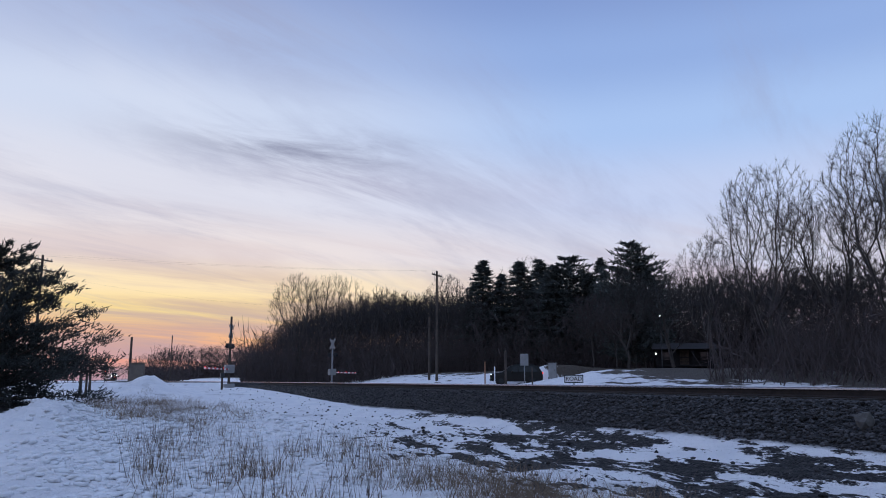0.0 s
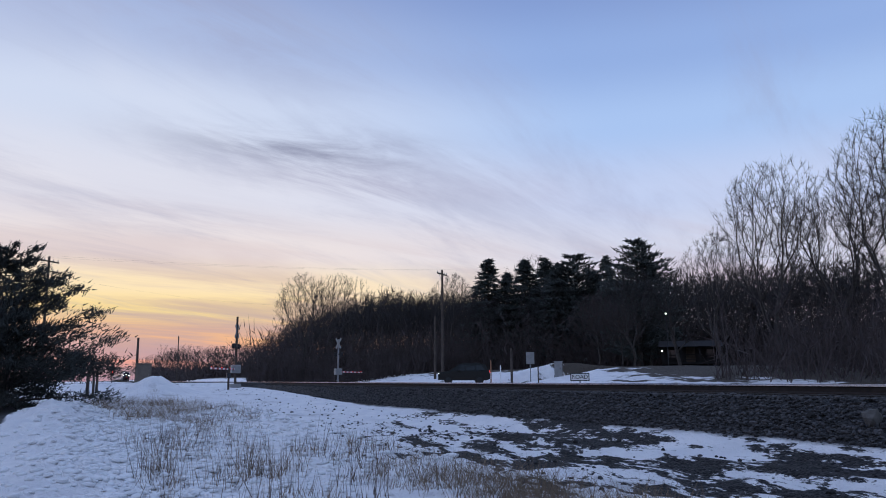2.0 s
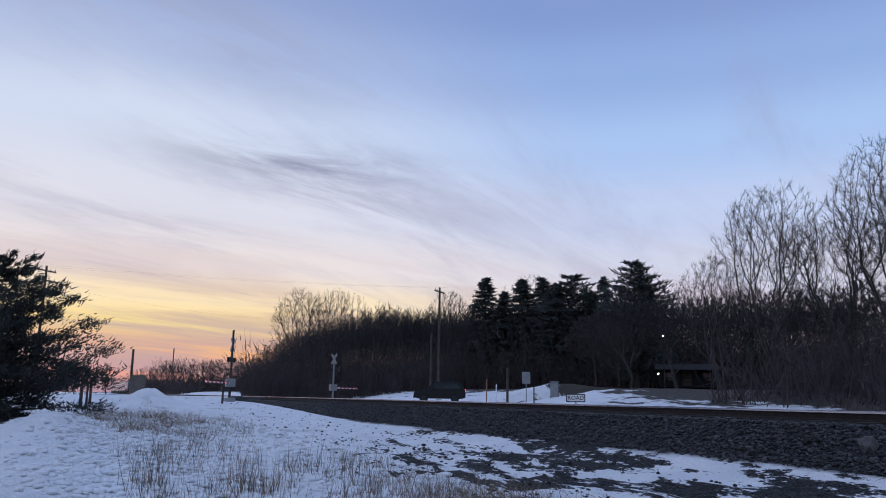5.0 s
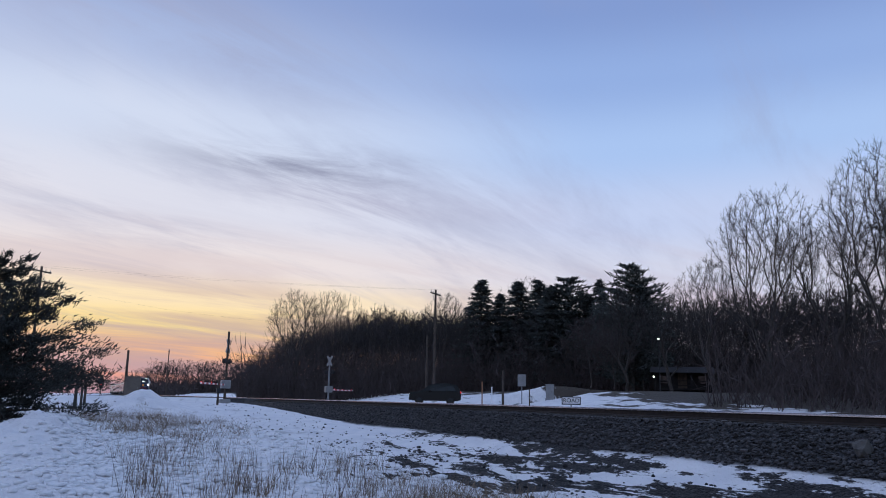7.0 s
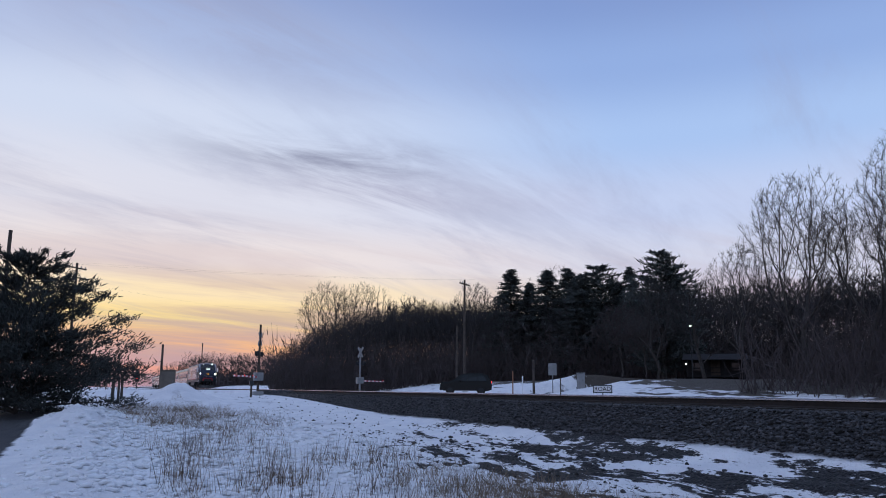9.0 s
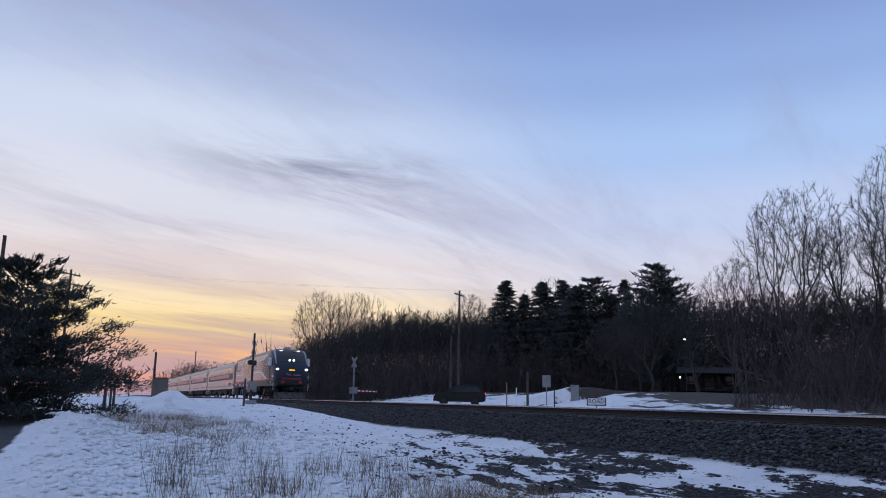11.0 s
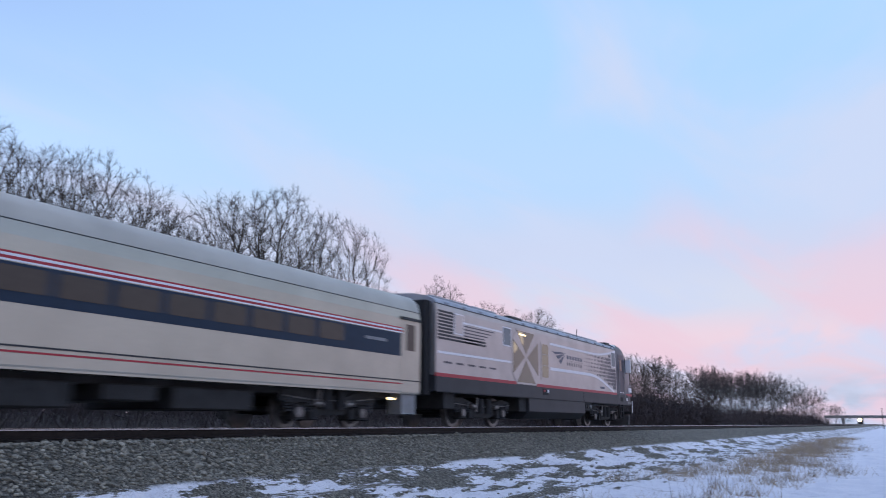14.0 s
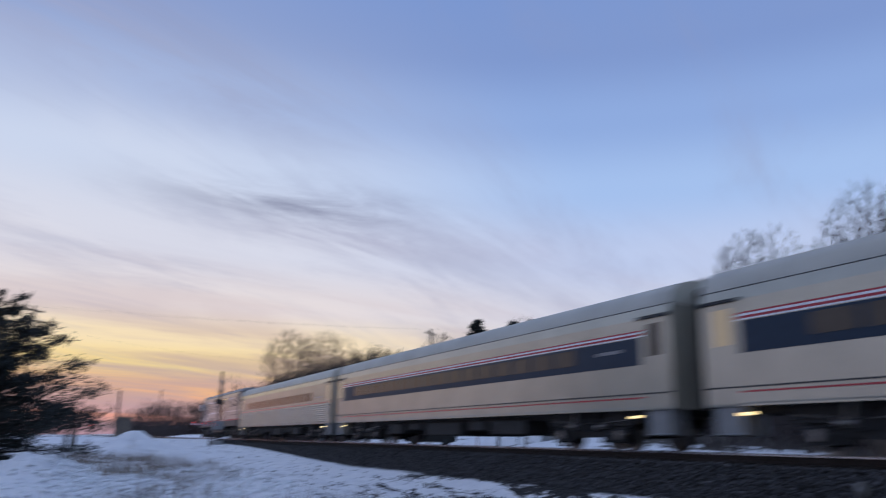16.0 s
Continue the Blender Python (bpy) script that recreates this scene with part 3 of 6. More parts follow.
def bare_tree(rng, h, wide, low, nodes, twigs, vase=0.0):
    """A leafless tree that branches out to points spread through a lobed dome: limbs (p, q, r0, r1) and twigs (p, q, r)."""
    u = h / 16
    trunk = [np.array([0.12 * u * math.sin(2.1 * k), 0.12 * u * math.cos(1.7 * k), h * low * k / 4]) for k in range(5)]
    c, b = h * (0.45 + 0.5 * low), h * (0.55 - 0.5 * low)
    d = rng.normal(0, 1, (nodes, 3))
    d[:, 2] = np.where(d[:, 2] < -0.4, -d[:, 2], d[:, 2])
    d /= np.linalg.norm(d, axis=1, keepdims=True)
    ph = rng.uniform(0, 6.28, 4)
    lobe = 0.90 + 0.05 * np.sin(3.1 * d[:, 0] * 2 + ph[0]) + 0.05 * np.sin(2.7 * d[:, 1] * 2 + ph[1]) + 0.04 * np.sin(7 * d[:, 2] + 5 * d[:, 0] + ph[2])
    r = rng.random(nodes) ** 0.34 * lobe
    p = d * r[:, None]
    side_ = wide * h * np.where(p[:, 2] < 0.25, 1 + (0.42 + vase) * (p[:, 2] - 0.25), 1.0)
    p = np.stack([p[:, 0] * side_, p[:, 1] * side_, c + b * p[:, 2]], -1)
    fork = trunk[-1]
    p = p[np.argsort(np.linalg.norm((p - fork) * [1, 1, 0.9], axis=1))]
    n = len(trunk) + nodes
    P = np.zeros((n, 3))
    P[:5] = trunk
    up, path = np.full(n, -1), np.zeros(n)
    for k in range(1, 5):
        up[k], path[k] = k - 1, 0.0
    for k in range(nodes):
        i = 5 + k
        gap = np.linalg.norm(P[2:i] - p[k], axis=1)
        back = np.maximum(0, P[2:i, 2] - p[k, 2])
        j = 2 + int(np.argmin(gap + 0.45 * path[2:i] + 0.2 * back))
        P[i], up[i], path[i] = p[k], j, path[j] + np.linalg.norm(P[j] - p[k])
    load = np.ones(n)
    for i in range(n - 1, 0, -1):
        load[up[i]] += load[i]
    for _ in range(2):  # ease the zigzags
        mean, many = np.zeros((n, 3)), np.zeros(n)
        np.add.at(mean, up[5:], P[5:] * load[5:, None])
        np.add.at(many, up[5:], load[5:])
        ok = np.where(many > 0)[0]
        ok = ok[ok > 4]
        P[ok] = 0.5 * P[ok] + 0.25 * P[up[ok]] + 0.25 * mean[ok] / many[ok][:, None]
    R = 0.0048 * u * load ** 0.57
    e = np.arange(1, n)
    seg = (P[up[e]], P[e], np.minimum(R[e] * 1.25, R[up[e]]), R[e])
    at = np.repeat(np.arange(5, n), twigs)
    along = P[at] - P[up[at]]
    along /= np.maximum(np.linalg.norm(along, axis=1, keepdims=True), 1e-6)
    out = P[at] - np.array([0, 0, h * 0.35])
    out /= np.linalg.norm(out, axis=1, keepdims=True)
    d = along * 0.45 + out * 0.45 + rng.normal(0, 0.6, (len(at), 3)) + [0, 0, 0.05]
    d /= np.linalg.norm(d, axis=1, keepdims=True)
    s = P[at] - (P[at] - P[up[at]]) * rng.random((len(at), 1)) * 0.8
    thin = (s, s + d * (rng.uniform(0.2, 0.72, len(at)) * u)[:, None], rng.uniform(0.0055, 0.010, len(at)) * u)
    return seg, thin


def tree_meshes(name, seed, h, wide, low, nodes, twigs, vase=0.0, twig_mat=None, fat=1.0):
    seg, thin = bare_tree(np.random.default_rng(seed), h, wide, low, nodes, twigs, vase)
    k = h / max(seg[1][:, 2].max(), thin[1][:, 2].max())
    v, f = limbs(seg[0] * k, seg[1] * k, seg[2], seg[3], 3)
    trunk = raw_mesh(name + "_trunk", v, f, BARK, True)
    v2, f2 = spikes(thin[0] * k, thin[1] * k, thin[2] * fat)
    return trunk, raw_mesh(name + "_crown", v2, f2, twig_mat or TWIG)


def plant(name, meshes, label, category, m, group=""):
    t = thing(name, label, category, group, at=m)
    part("trunk", meshes[0], None, t)
    part("crown", meshes[1], None, t)
    return t


def polar(az, r):
    return -r * math.sin(radians(az)), r * math.cos(radians(az))


KINDS = [tree_meshes("bare_tree", 10 + k, 16, wd, lw, 1200, 6, vs, None, 1.25) for k, (wd, lw, vs) in enumerate([(0.30, 0.18, 0.1), (0.34, 0.22, 0.0), (0.29, 0.14, 0.2), (0.31, 0.10, 0.3), (0.36, 0.26, 0.0)])]


def tall_trees():
    random.seed(11)
    # bearing, top angle, distance from the eye
    stand = [(52.5, 8.5, 75), (49.5, 8.0, 72), (46.6, 10.2, 66), (42.9, 15.2, 56), (39.0, 13.6, 60), (35.6, 17.6, 50), (32.6, 16.0, 50),
             (30.7, 18.2, 47), (27.7, 17.2, 47), (24.9, 19.2, 44), (21.5, 16.5, 44), (18.2, 18.2, 44), (14.5, 19.6, 42), (10.7, 21.9, 41), (6.5, 21.5, 41),
             (2.5, 23.0, 41), (-2.5, 23.5, 40), (-6.9, 26.1, 39.5), (-11.1, 25.3, 40), (-15.0, 21.0, 42), (-18.5, 20.7, 42), (-22.8, 17.0, 44), (-28.2, 19.3, 45), (-32.3, 18.3, 47),
             (-36.0, 18.0, 49), (-40.0, 15.8, 52), (-44.7, 16.4, 56), (-48.0, 16.8, 58), (-52.6, 15.4, 63), (-56.5, 9.5, 70), (-60.1, 10.8, 78), (-64.0, 8.8, 84), (-67.5, 8.3, 92)]
    for i, (az, el, r) in enumerate(stand):
        x, y = polar(az, r)
        z = at_ground(x, y)
        top = 1.5 + r * math.tan(radians(el)) - z
        k = top / 15.8
        w = k * random.uniform(0.9, 1.1)
        m = pose(x, y, z - 0.1, 0, 0, random.uniform(0, 360)) @ Matrix.Diagonal((w, w, k, 1))
        t = plant("bare_tree", KINDS[3 if az == 42.9 else i % len(KINDS)], "tall leafless deciduous tree with fine twigs in snow", "tree", pose(0, 0, 0), "trees behind the track")
        t.matrix_basis = m


tall_trees()


def wood(name, label, places, seed, kinds):
    """A far wood in one piece."""
    rng = np.random.default_rng(seed)
    V, Fq, n = [], [], 0
    for x, y, h in places:
        v, f = kinds[rng.integers(len(kinds))]
        a = rng.uniform(0, 2 * np.pi)
        c, s = math.cos(a) * h * rng.uniform(0.9, 1.3), math.sin(a) * h
        w = np.stack([v[:, 0] * c - v[:, 1] * s + x, v[:, 0] * s + v[:, 1] * c + y, v[:, 2] * h + at_ground(x, y) - 0.2], -1)
        V.append(w)
        Fq.append(f + n)
        n += len(v)
    ob = new(name, raw_mesh(name, np.concatenate(V), np.concatenate(Fq), TWIG))
    tagged(ob, label, "woodland", kind="stuff")


def small_kind(seed, nodes, twigs, fat):
    seg, thin = bare_tree(np.random.default_rng(seed), 15, 0.34, 0.08, nodes, twigs)
    P, Q = np.concatenate([seg[0], thin[0]]), np.concatenate([seg[1] + (seg[1] - seg[0]) * 0.3, thin[1] + (thin[1] - thin[0]) * 0.5])
    v, f = spikes(P, Q, np.concatenate([np.maximum(seg[2], 0.03), thin[2] * fat]))
    return v / Q[:, 2].max(), f


def far_woods():
    kinds = [small_kind(s, 75, 4, 6.5) for s in (31, 32, 33, 34)]
    fine = [small_kind(s, 150, 5, 2.8) for s in (41, 42, 43, 44)]
    rng = np.random.default_rng(8)

    def belt(az0, az1, r0, r1, el0, el1, n):
        out = []
        for k in range(n):
            u = (k + rng.random()) / n
            r = r0 + (r1 - r0) * rng.random()
            az = az0 + (az1 - az0) * u
            x, y = polar(az, max(r, 24 / math.cos(radians(az))))
            r = math.hypot(x, y)
            el = el0 + (el1 - el0) * u + rng.normal(0, 0.22)
            out.append((x, y, max(2.5, 1.5 - at_ground(x, y) + r * math.tan(radians(el)))))
        return out

    wood("far_woodland", "dark leafless woodland beyond the crossing",
         belt(79.5, 76.5, 130, 170, 2.6, 4.6, 16) + belt(77, 70, 120, 175, 4.6, 6.6, 66) + belt(70, 63, 115, 170, 6.5, 6.4, 66) + belt(64, 54, 105, 160, 6.6, 7.0, 56), 3, fine)
    wood("distant_woodland", "low dark line of distant leafless trees", belt(89.0, 84.5, 380, 520, 0.5, 2.4, 34) + belt(85, 79, 300, 420, 2.4, 2.5, 40), 4, kinds)
    side = []
    for az, el in ((-62, 6.5), (-66, 6.0), (-69, 5.2), (-72.5, 4.9), (-75.5, 4.4), (-78.2, 3.9), (-80, 3.6), (-81.5, 3.5), (-83, 3.3), (-84.5, 2.3), (-85.7, 1.2), (-86.6, 0.6)):
        for k in range(11):
            yy = rng.uniform(31, 56)
            a = az + rng.uniform(-1.5, 1.5)
            r = min(yy / math.cos(radians(a)), 700)
            x, y = polar(a, r)
            side.append((x, y, max(3.0, r * math.tan(radians(el + rng.normal(-0.3, 0.25) * el / 6)) + 1.0)))
    # closing the place across the car park, towards sunset: unseen, added to darken reflections
    wood("unseen_reflection_wood", "unseen leafless wood across the car park, added to darken reflections", [(rng.uniform(-340, -12), rng.uniform(-66, -44), rng.uniform(9, 14)) for _ in range(60)], 7, kinds)
    wood("trackside_woodland", "leafless woodland along the far side of the track", side, 5, fine)
    back = []
    for k in range(200):
        x, y = rng.uniform(-42, 110), rng.uniform(46, 75)
        back.append((x, y, rng.uniform(6.5, 10.5)))
    back += belt(55, 36, 98, 135, 7.0, 8.2, 130)
    wood("woodland_behind", "tangle of leafless trees behind the tall ones", back, 6, kinds)


far_woods()


def brush():
    """Dense undergrowth at the edge of the woods."""
    rng = np.random.default_rng(9)
    n = 58000
    x = np.where(rng.random(n) < 0.8, rng.uniform(-75, 180, n), rng.uniform(150, 520, n))
    y = np.where(x < -26, rng.uniform(34.5, 59, n), rng.uniform(33, 58, n))
    far = rng.random(n) < 0.42
    az, r = np.radians(rng.uniform(34, 80, n)), rng.uniform(100, 150, n)
    x, y = np.where(far, -r * np.sin(az), x), np.where(far, r * np.cos(az), y)
    keep = far | ~((x < -38) & (y < 46 + 16 * (x < -46)))
    x, y, far = x[keep], y[keep], far[keep]
    # the foot of the distant line of trees
    m = 2600
    az, r = np.radians(rng.uniform(79, 87.3, m)), rng.uniform(300, 480, m)
    x, y = np.append(x, -r * np.sin(az)), np.append(y, np.maximum(r * np.cos(az), 23))
    remote = np.append(np.zeros(len(far), bool), np.ones(m, bool))
    far = np.append(far, np.zeros(m, bool))
    n = len(x)
    p = np.stack([x, y, height(x, y) - 0.05], -1)
    deep = far & (y > 60)
    h = rng.uniform(1.2, 6.2, n) * (0.55 + 0.45 * np.sin(x * 0.23) ** 2) * np.where(deep, 1.55, np.where(far, 1.4, np.where(x > 80, 1.25, np.where(remote, 1.5, 1.0))))
    q = p + np.stack([rng.normal(0, 0.34, n) * h, rng.normal(0, 0.34, n) * h, h], -1)
    thick = rng.uniform(0.016, 0.06, n) * np.where(far, 1.6 + 0.6 * deep, np.where(x > 80, 2.4, np.where(remote, 9.0, 1.0)))
    P, Q, R = [p], [q], [thick * 0.75]
    for k in range(2):  # side twigs, lying every way
        s = rng.uniform(0.25, 0.95, n)[:, None]
        o = p + (q - p) * s
        P.append(o)
        Q.append(o + rng.normal(0, 0.24, (n, 3)) * h[:, None] * (1.25 - s) + np.array([0, 0, 0.12]) * h[:, None])
        R.append(thick * 0.75)
    v, f = spikes(np.concatenate(P), np.concatenate(Q), np.concatenate(R))
    ob = new("undergrowth", raw_mesh("undergrowth", v, f, RUSSET))
    tagged(ob, "dense brown leafless undergrowth at the wood's edge", "undergrowth", kind="stuff")


brush()


def conifer(seed, h, width, dense, pine=False, taper=1.0, size=1.0, tuft=False, needles=None):
    """Trunk and needle clumps of a conifer."""
    rng = np.random.default_rng(seed)
    P, Q, R, tp, tq, ta, tb = [], [], [], [], [], [], []
    for k in range(10):
        tp.append((0, 0, h * k / 10)), tq.append((0, 0, h * (k + 1) / 10))
        ta.append(h * 0.016 * (1 - k / 10.5)), tb.append(h * 0.016 * (1 - (k + 1) / 10.5))
    for _ in range(dense):
        u = rng.random() ** (1.15 if tuft else 0.8 if pine else 0.65)
        z = h * ((0.02 if tuft else 0.06) + 0.94 * u)
        w = width * ((1 - u) ** taper * 0.95 + 0.06) * rng.uniform(0.36 if tuft else 0.5, 1.14)
        if pine:
            w = width * math.sin(math.pi * min(0.98, 0.25 + 0.72 * u)) ** 0.7 * rng.uniform(0.45, 1.1)
        a = rng.uniform(0, 2 * np.pi)
        rise = (0.30 if pine else -0.12) + rng.normal(0, 0.1)
        if tuft:
            rise = 0.30 + rng.normal(0, 0.22)
        e = np.array([math.cos(a), math.sin(a), rise])
        tip = np.array([0, 0, z]) + e * w
        tip[2] = max(tip[2], 0.15)
        tp.append((0, 0, z)), tq.append(tuple(tip)), ta.append(0.012 * w + 0.01), tb.append(0.006)
        m = max(11, int(w * (52 if tuft else 13) / size))
        s = np.sqrt(rng.random(m)) * 0.95 + 0.05
        if tuft:  # shoots gathered in clumps along the branch
            s = np.clip(rng.choice([0.35, 0.55, 0.72, 0.88, 1.0], m, p=[0.06, 0.12, 0.22, 0.28, 0.32]) + rng.normal(0, 0.03, m), 0.05, 1.05)
        c = np.array([0, 0, z]) + s[:, None] * (tip - np.array([0, 0, z])) + rng.normal(0, (0.062 if tuft else 0.07) * w + 0.03, (m, 3)) * [1, 1, 0.5]
        d = rng.normal(0, 0.6, (m, 3)) + e * 0.9 + [0, 0, 0.45 if pine or tuft else 0.1]
        d /= np.linalg.norm(d, axis=1, keepdims=True)
        ln = (rng.uniform(0.12, 0.28, m) if tuft else rng.uniform(0.16, 0.38, m))[:, None] * size
        P.append(c - d * ln * 0.4), Q.append(c + d * ln), R.append(rng.uniform(0.02, 0.045, m) * size if tuft else rng.uniform(0.03, 0.07, m) * size)
    v, f = limbs(np.array(tp, float), np.array(tq, float), np.array(ta), np.array(tb))
    v2, f2 = spikes(np.concatenate(P), np.concatenate(Q), np.concatenate(R))
    return raw_mesh("conifer_trunk", v, f, BARK, True), raw_mesh("conifer_crown", v2, f2, needles or NEEDLE)


def conifers():
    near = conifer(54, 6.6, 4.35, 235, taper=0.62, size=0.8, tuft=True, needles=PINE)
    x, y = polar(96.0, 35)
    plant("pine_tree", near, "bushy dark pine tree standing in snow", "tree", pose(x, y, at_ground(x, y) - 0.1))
    kinds = [conifer(61, 18, 4.6, 360, taper=0.95, size=1.5), conifer(62, 18, 4.0, 340, taper=0.85, size=1.5), conifer(63, 18, 4.4, 300, pine=True, size=1.7)]
    random.seed(3)
    for az, el, r, k, w in [(62.8, 8.6, 112, 0, 1.0), (61.4, 7.6, 116, 1, 0.9), (60.1, 8.5, 112, 1, 1.1), (58.6, 8.6, 118, 0, 1.0), (57.6, 8.2, 108, 1, 1.1), (56.5, 8.7, 110, 2, 0.9),
                            (55.2, 7.6, 112, 1, 1.0), (54.2, 8.6, 112, 0, 0.8), (52.1, 9.6, 92, 2, 0.85), (51.4, 8.0, 96, 2, 0.7)]:
        x, y = polar(az, r)
        z = at_ground(x, y)
        s = (1.5 + r * math.tan(radians(el + 0.15)) - z) / 18
        t = plant("conifer_tree", kinds[k], "tall dark evergreen conifer at the wood's edge", "tree", pose(0, 0, 0), "evergreens beyond the road")
        t.matrix_basis = pose(x, y, z - 0.1, 0, 0, random.uniform(0, 360)) @ Matrix.Diagonal((s * w * 1.7, s * w * 1.7, s, 1))
    # a lighter rounded tree before them, and slender trees over the wood
    brown = tree_meshes("round_tree", 71, 10, 0.42, 0.10, 900, 10, 0.0, RUSSET, 3.2)
    for az, el, r in ((54.9, 6.4, 84), (53.3, 5.6, 82)):
        x, y = polar(az, r)
        z = at_ground(x, y)
        s = (1.5 + r * math.tan(radians(el)) - z) / 10
        plant("round_tree", brown, "rounded brown leafless tree with dense twigs", "tree", pose(0, 0, 0)).matrix_basis = pose(x, y, z, 0, 0, az * 7) @ Matrix.Diagonal((s, s, s, 1))
    for az, el, r, k in ((76.2, 7.9, 105, 1), (73.6, 8.0, 108, 3), (70.2, 6.9, 112, 0), (65.3, 7.9, 108, 2), (59.5, 9.1, 125, 4), (57.0, 8.6, 126, 1)):
        x, y = polar(az, r)
        z = at_ground(x, y)
        s = (1.5 + r * math.tan(radians(el)) - z) / 16
        t = plant("bare_tree", KINDS[k], "slender leafless tree rising above the woodland", "tree", pose(0, 0, 0))
        t.matrix_basis = pose(x, y, z, 0, 0, az * 9) @ Matrix.Diagonal((s, s, s, 1))


conifers()


def grasses():
    rng = np.random.default_rng(21)

    def tufts(name, label, material, centres, blades, tall, wide, thick, upright):
        P, Q, R = [], [], []
        for x, y, k in centres:
            n = max(3, int(blades * k))
            px, py = x + rng.normal(0, wide * k, n), y + rng.normal(0, wide * k, n)
            h = tall * k * rng.uniform(0.35, 1.1, n)
            p = np.stack([px, py, height(px, py) - 0.02], -1)
            q = p + np.stack([rng.normal(0, upright, n) * h, rng.normal(0, upright, n) * h, h], -1)
            P.append(p), Q.append(q), R.append(rng.uniform(0.6, 1.3, n) * thick)
        v, f = spikes(np.concatenate(P), np.concatenate(Q), np.concatenate(R))
        tagged(new(name, raw_mesh(name, v, f, material)), label, "dry grass", kind="stuff")

    def clear(x, y):
        # the open snow towards the crossing
        return math.hypot(x, y) > 19 and y > -0.21 * x

    west = [(rng.uniform(-21, -9), rng.uniform(0.9, 6.2), rng.uniform(0.4, 1.2)) for _ in range(80)]
    west = [(x, y, k) for x, y, k in west if y < 0.9 - 0.36 * x and not clear(x, y)]
    edge = [(rng.normal(-9.8, 1.8), rng.normal(5.2, 0.6), rng.uniform(0.6, 1.1)) for _ in range(80)]
    heap = [(rng.normal(-31, 6.5), rng.normal(2.2, 1.5), rng.uniform(0.3, 1.4)) for _ in range(75)]
    heap = [(x, y, k) for x, y, k in heap if x < -20 and not clear(x, y) and y > -0.3]
    east = [(rng.uniform(10, 60), rng.normal(3.6, 0.9), rng.uniform(0.4, 1.3)) for _ in range(120)]
    strip = [(rng.uniform(22, 95), rng.normal(5.0, 0.9), rng.uniform(0.6, 1.2)) for _ in range(230)]
    tufts("dry_grass_verge", "tufts of brown dry grass standing in the snow", BROWNGRASS, west, 20, 0.58, 0.2, 0.0048, 0.26)
    tufts("dry_grass_mound", "low matted brown grass on the snowy mound", BROWNGRASS, heap, 48, 0.46, 0.34, 0.006, 0.6)
    tufts("dry_grass_edge", "thick brown dry grass at the edge of the stones", BROWNGRASS, edge, 42, 0.42, 0.24, 0.004, 0.45)
    tufts("dry_grass_bank", "straw-coloured dry grass along the foot of the bank", STRAW, east + strip, 46, 0.38, 0.26, 0.006, 0.5)
    stalks = [(rng.uniform(-22, -8), rng.uniform(0.8, 6.0), rng.uniform(0.4, 1.1)) for _ in range(80)]
    stalks = [(x, y, k) for x, y, k in stalks if y < 0.8 - 0.3 * x and not clear(x, y)]
    tufts("weed_stalks", "brown dead weed stalks poking through snow", WEED, stalks + [(x, y, 0.9 * k) for x, y, k in east[:60]] + [(x, y, 0.5 * k) for x, y, k in heap[:30]], 11, 0.85, 0.16, 0.0055, 0.2)


grasses()
# ---- the train ----
HALF = 1.49
STATIONS = [  # distance from the front, half width, shoulder, top of the cab
    (3.3, 1.49, 3.82, 4.22), (2.6, 1.49, 3.87, 4.24), (2.05, 1.48, 3.80, 4.19), (1.55, 1.46, 3.52, 3.98), (1.05, 1.42, 3.10, 3.58),
    (0.65, 1.37, 2.72, 3.14), (0.42, 1.30, 2.45, 2.78), (0.30, 1.22, 2.15, 2.40)]


def cab_ring(st, low=1.62):
    u, w, zs, zt = st
    half = [(w, low), (w, zs), (0.94 * w, zs + 0.42 * (zt - zs)), (0.78 * w, zs + 0.74 * (zt - zs)), (0.45 * w, zs + 0.94 * (zt - zs)), (0, zt)]
    return [(-u, y, z) for y, z in half] + [(-u, -y, z) for y, z in half[-2::-1]]


def cab_top(u, k):
    """A point on the cab's top at u from the front, k of the half width from the middle."""
    us = [s[0] for s in STATIONS][::-1]
    w, zs, zt = (float(np.interp(u, us, [s[i] for s in STATIONS][::-1])) for i in (1, 2, 3))
    z = zs + (zt - zs) * float(np.interp(abs(k), [0, 0.45, 0.78, 0.94, 1.0], [1, 0.94, 0.74, 0.42, 0]))
    return Vector((-u, k * w, z))


def cab_patch(u0, u1, k0, k1, lift, n=8, m=8):
    """A skin lying on the cab's top; k0 and k1 may be pairs that run from u0 to u1."""
    k0, k1 = (k if isinstance(k, tuple) else (k, k) for k in (k0, k1))
    s = Shape()
    grid = []
    for i in range(n + 1):
        a = i / n
        u = u0 + (u1 - u0) * a
        row = []
        for j in range(m + 1):
            k = (k0[0] + (k0[1] - k0[0]) * a) * (1 - j / m) + (k1[0] + (k1[1] - k1[0]) * a) * j / m
            row.append(cab_top(u, k) + Vector((lift * 0.8, lift * k, lift)))
        grid.append(row)
    s.loft(grid, caps=False, close=False)
    s.loft([[p - Vector((0.01, 0, 0.012)) for p in r] for r in grid], caps=False, close=False)
    return s


def side(poly, sy, lift=0.005, half=HALF, depth=0.02):
    return Shape().slab([(-u, v) for u, v in poly], sy * (half - depth), sy * (half + lift))


def rect(u0, u1, v0, v1):
    return [(u0, v0), (u1, v0), (u1, v1), (u0, v1)]


def ribbon(pts, w):
    """A band of width w along points (u, v)."""
    top = [(u, v + w / 2) for u, v in pts]
    return top + [(u, v - w / 2) for u, v in pts[::-1]]


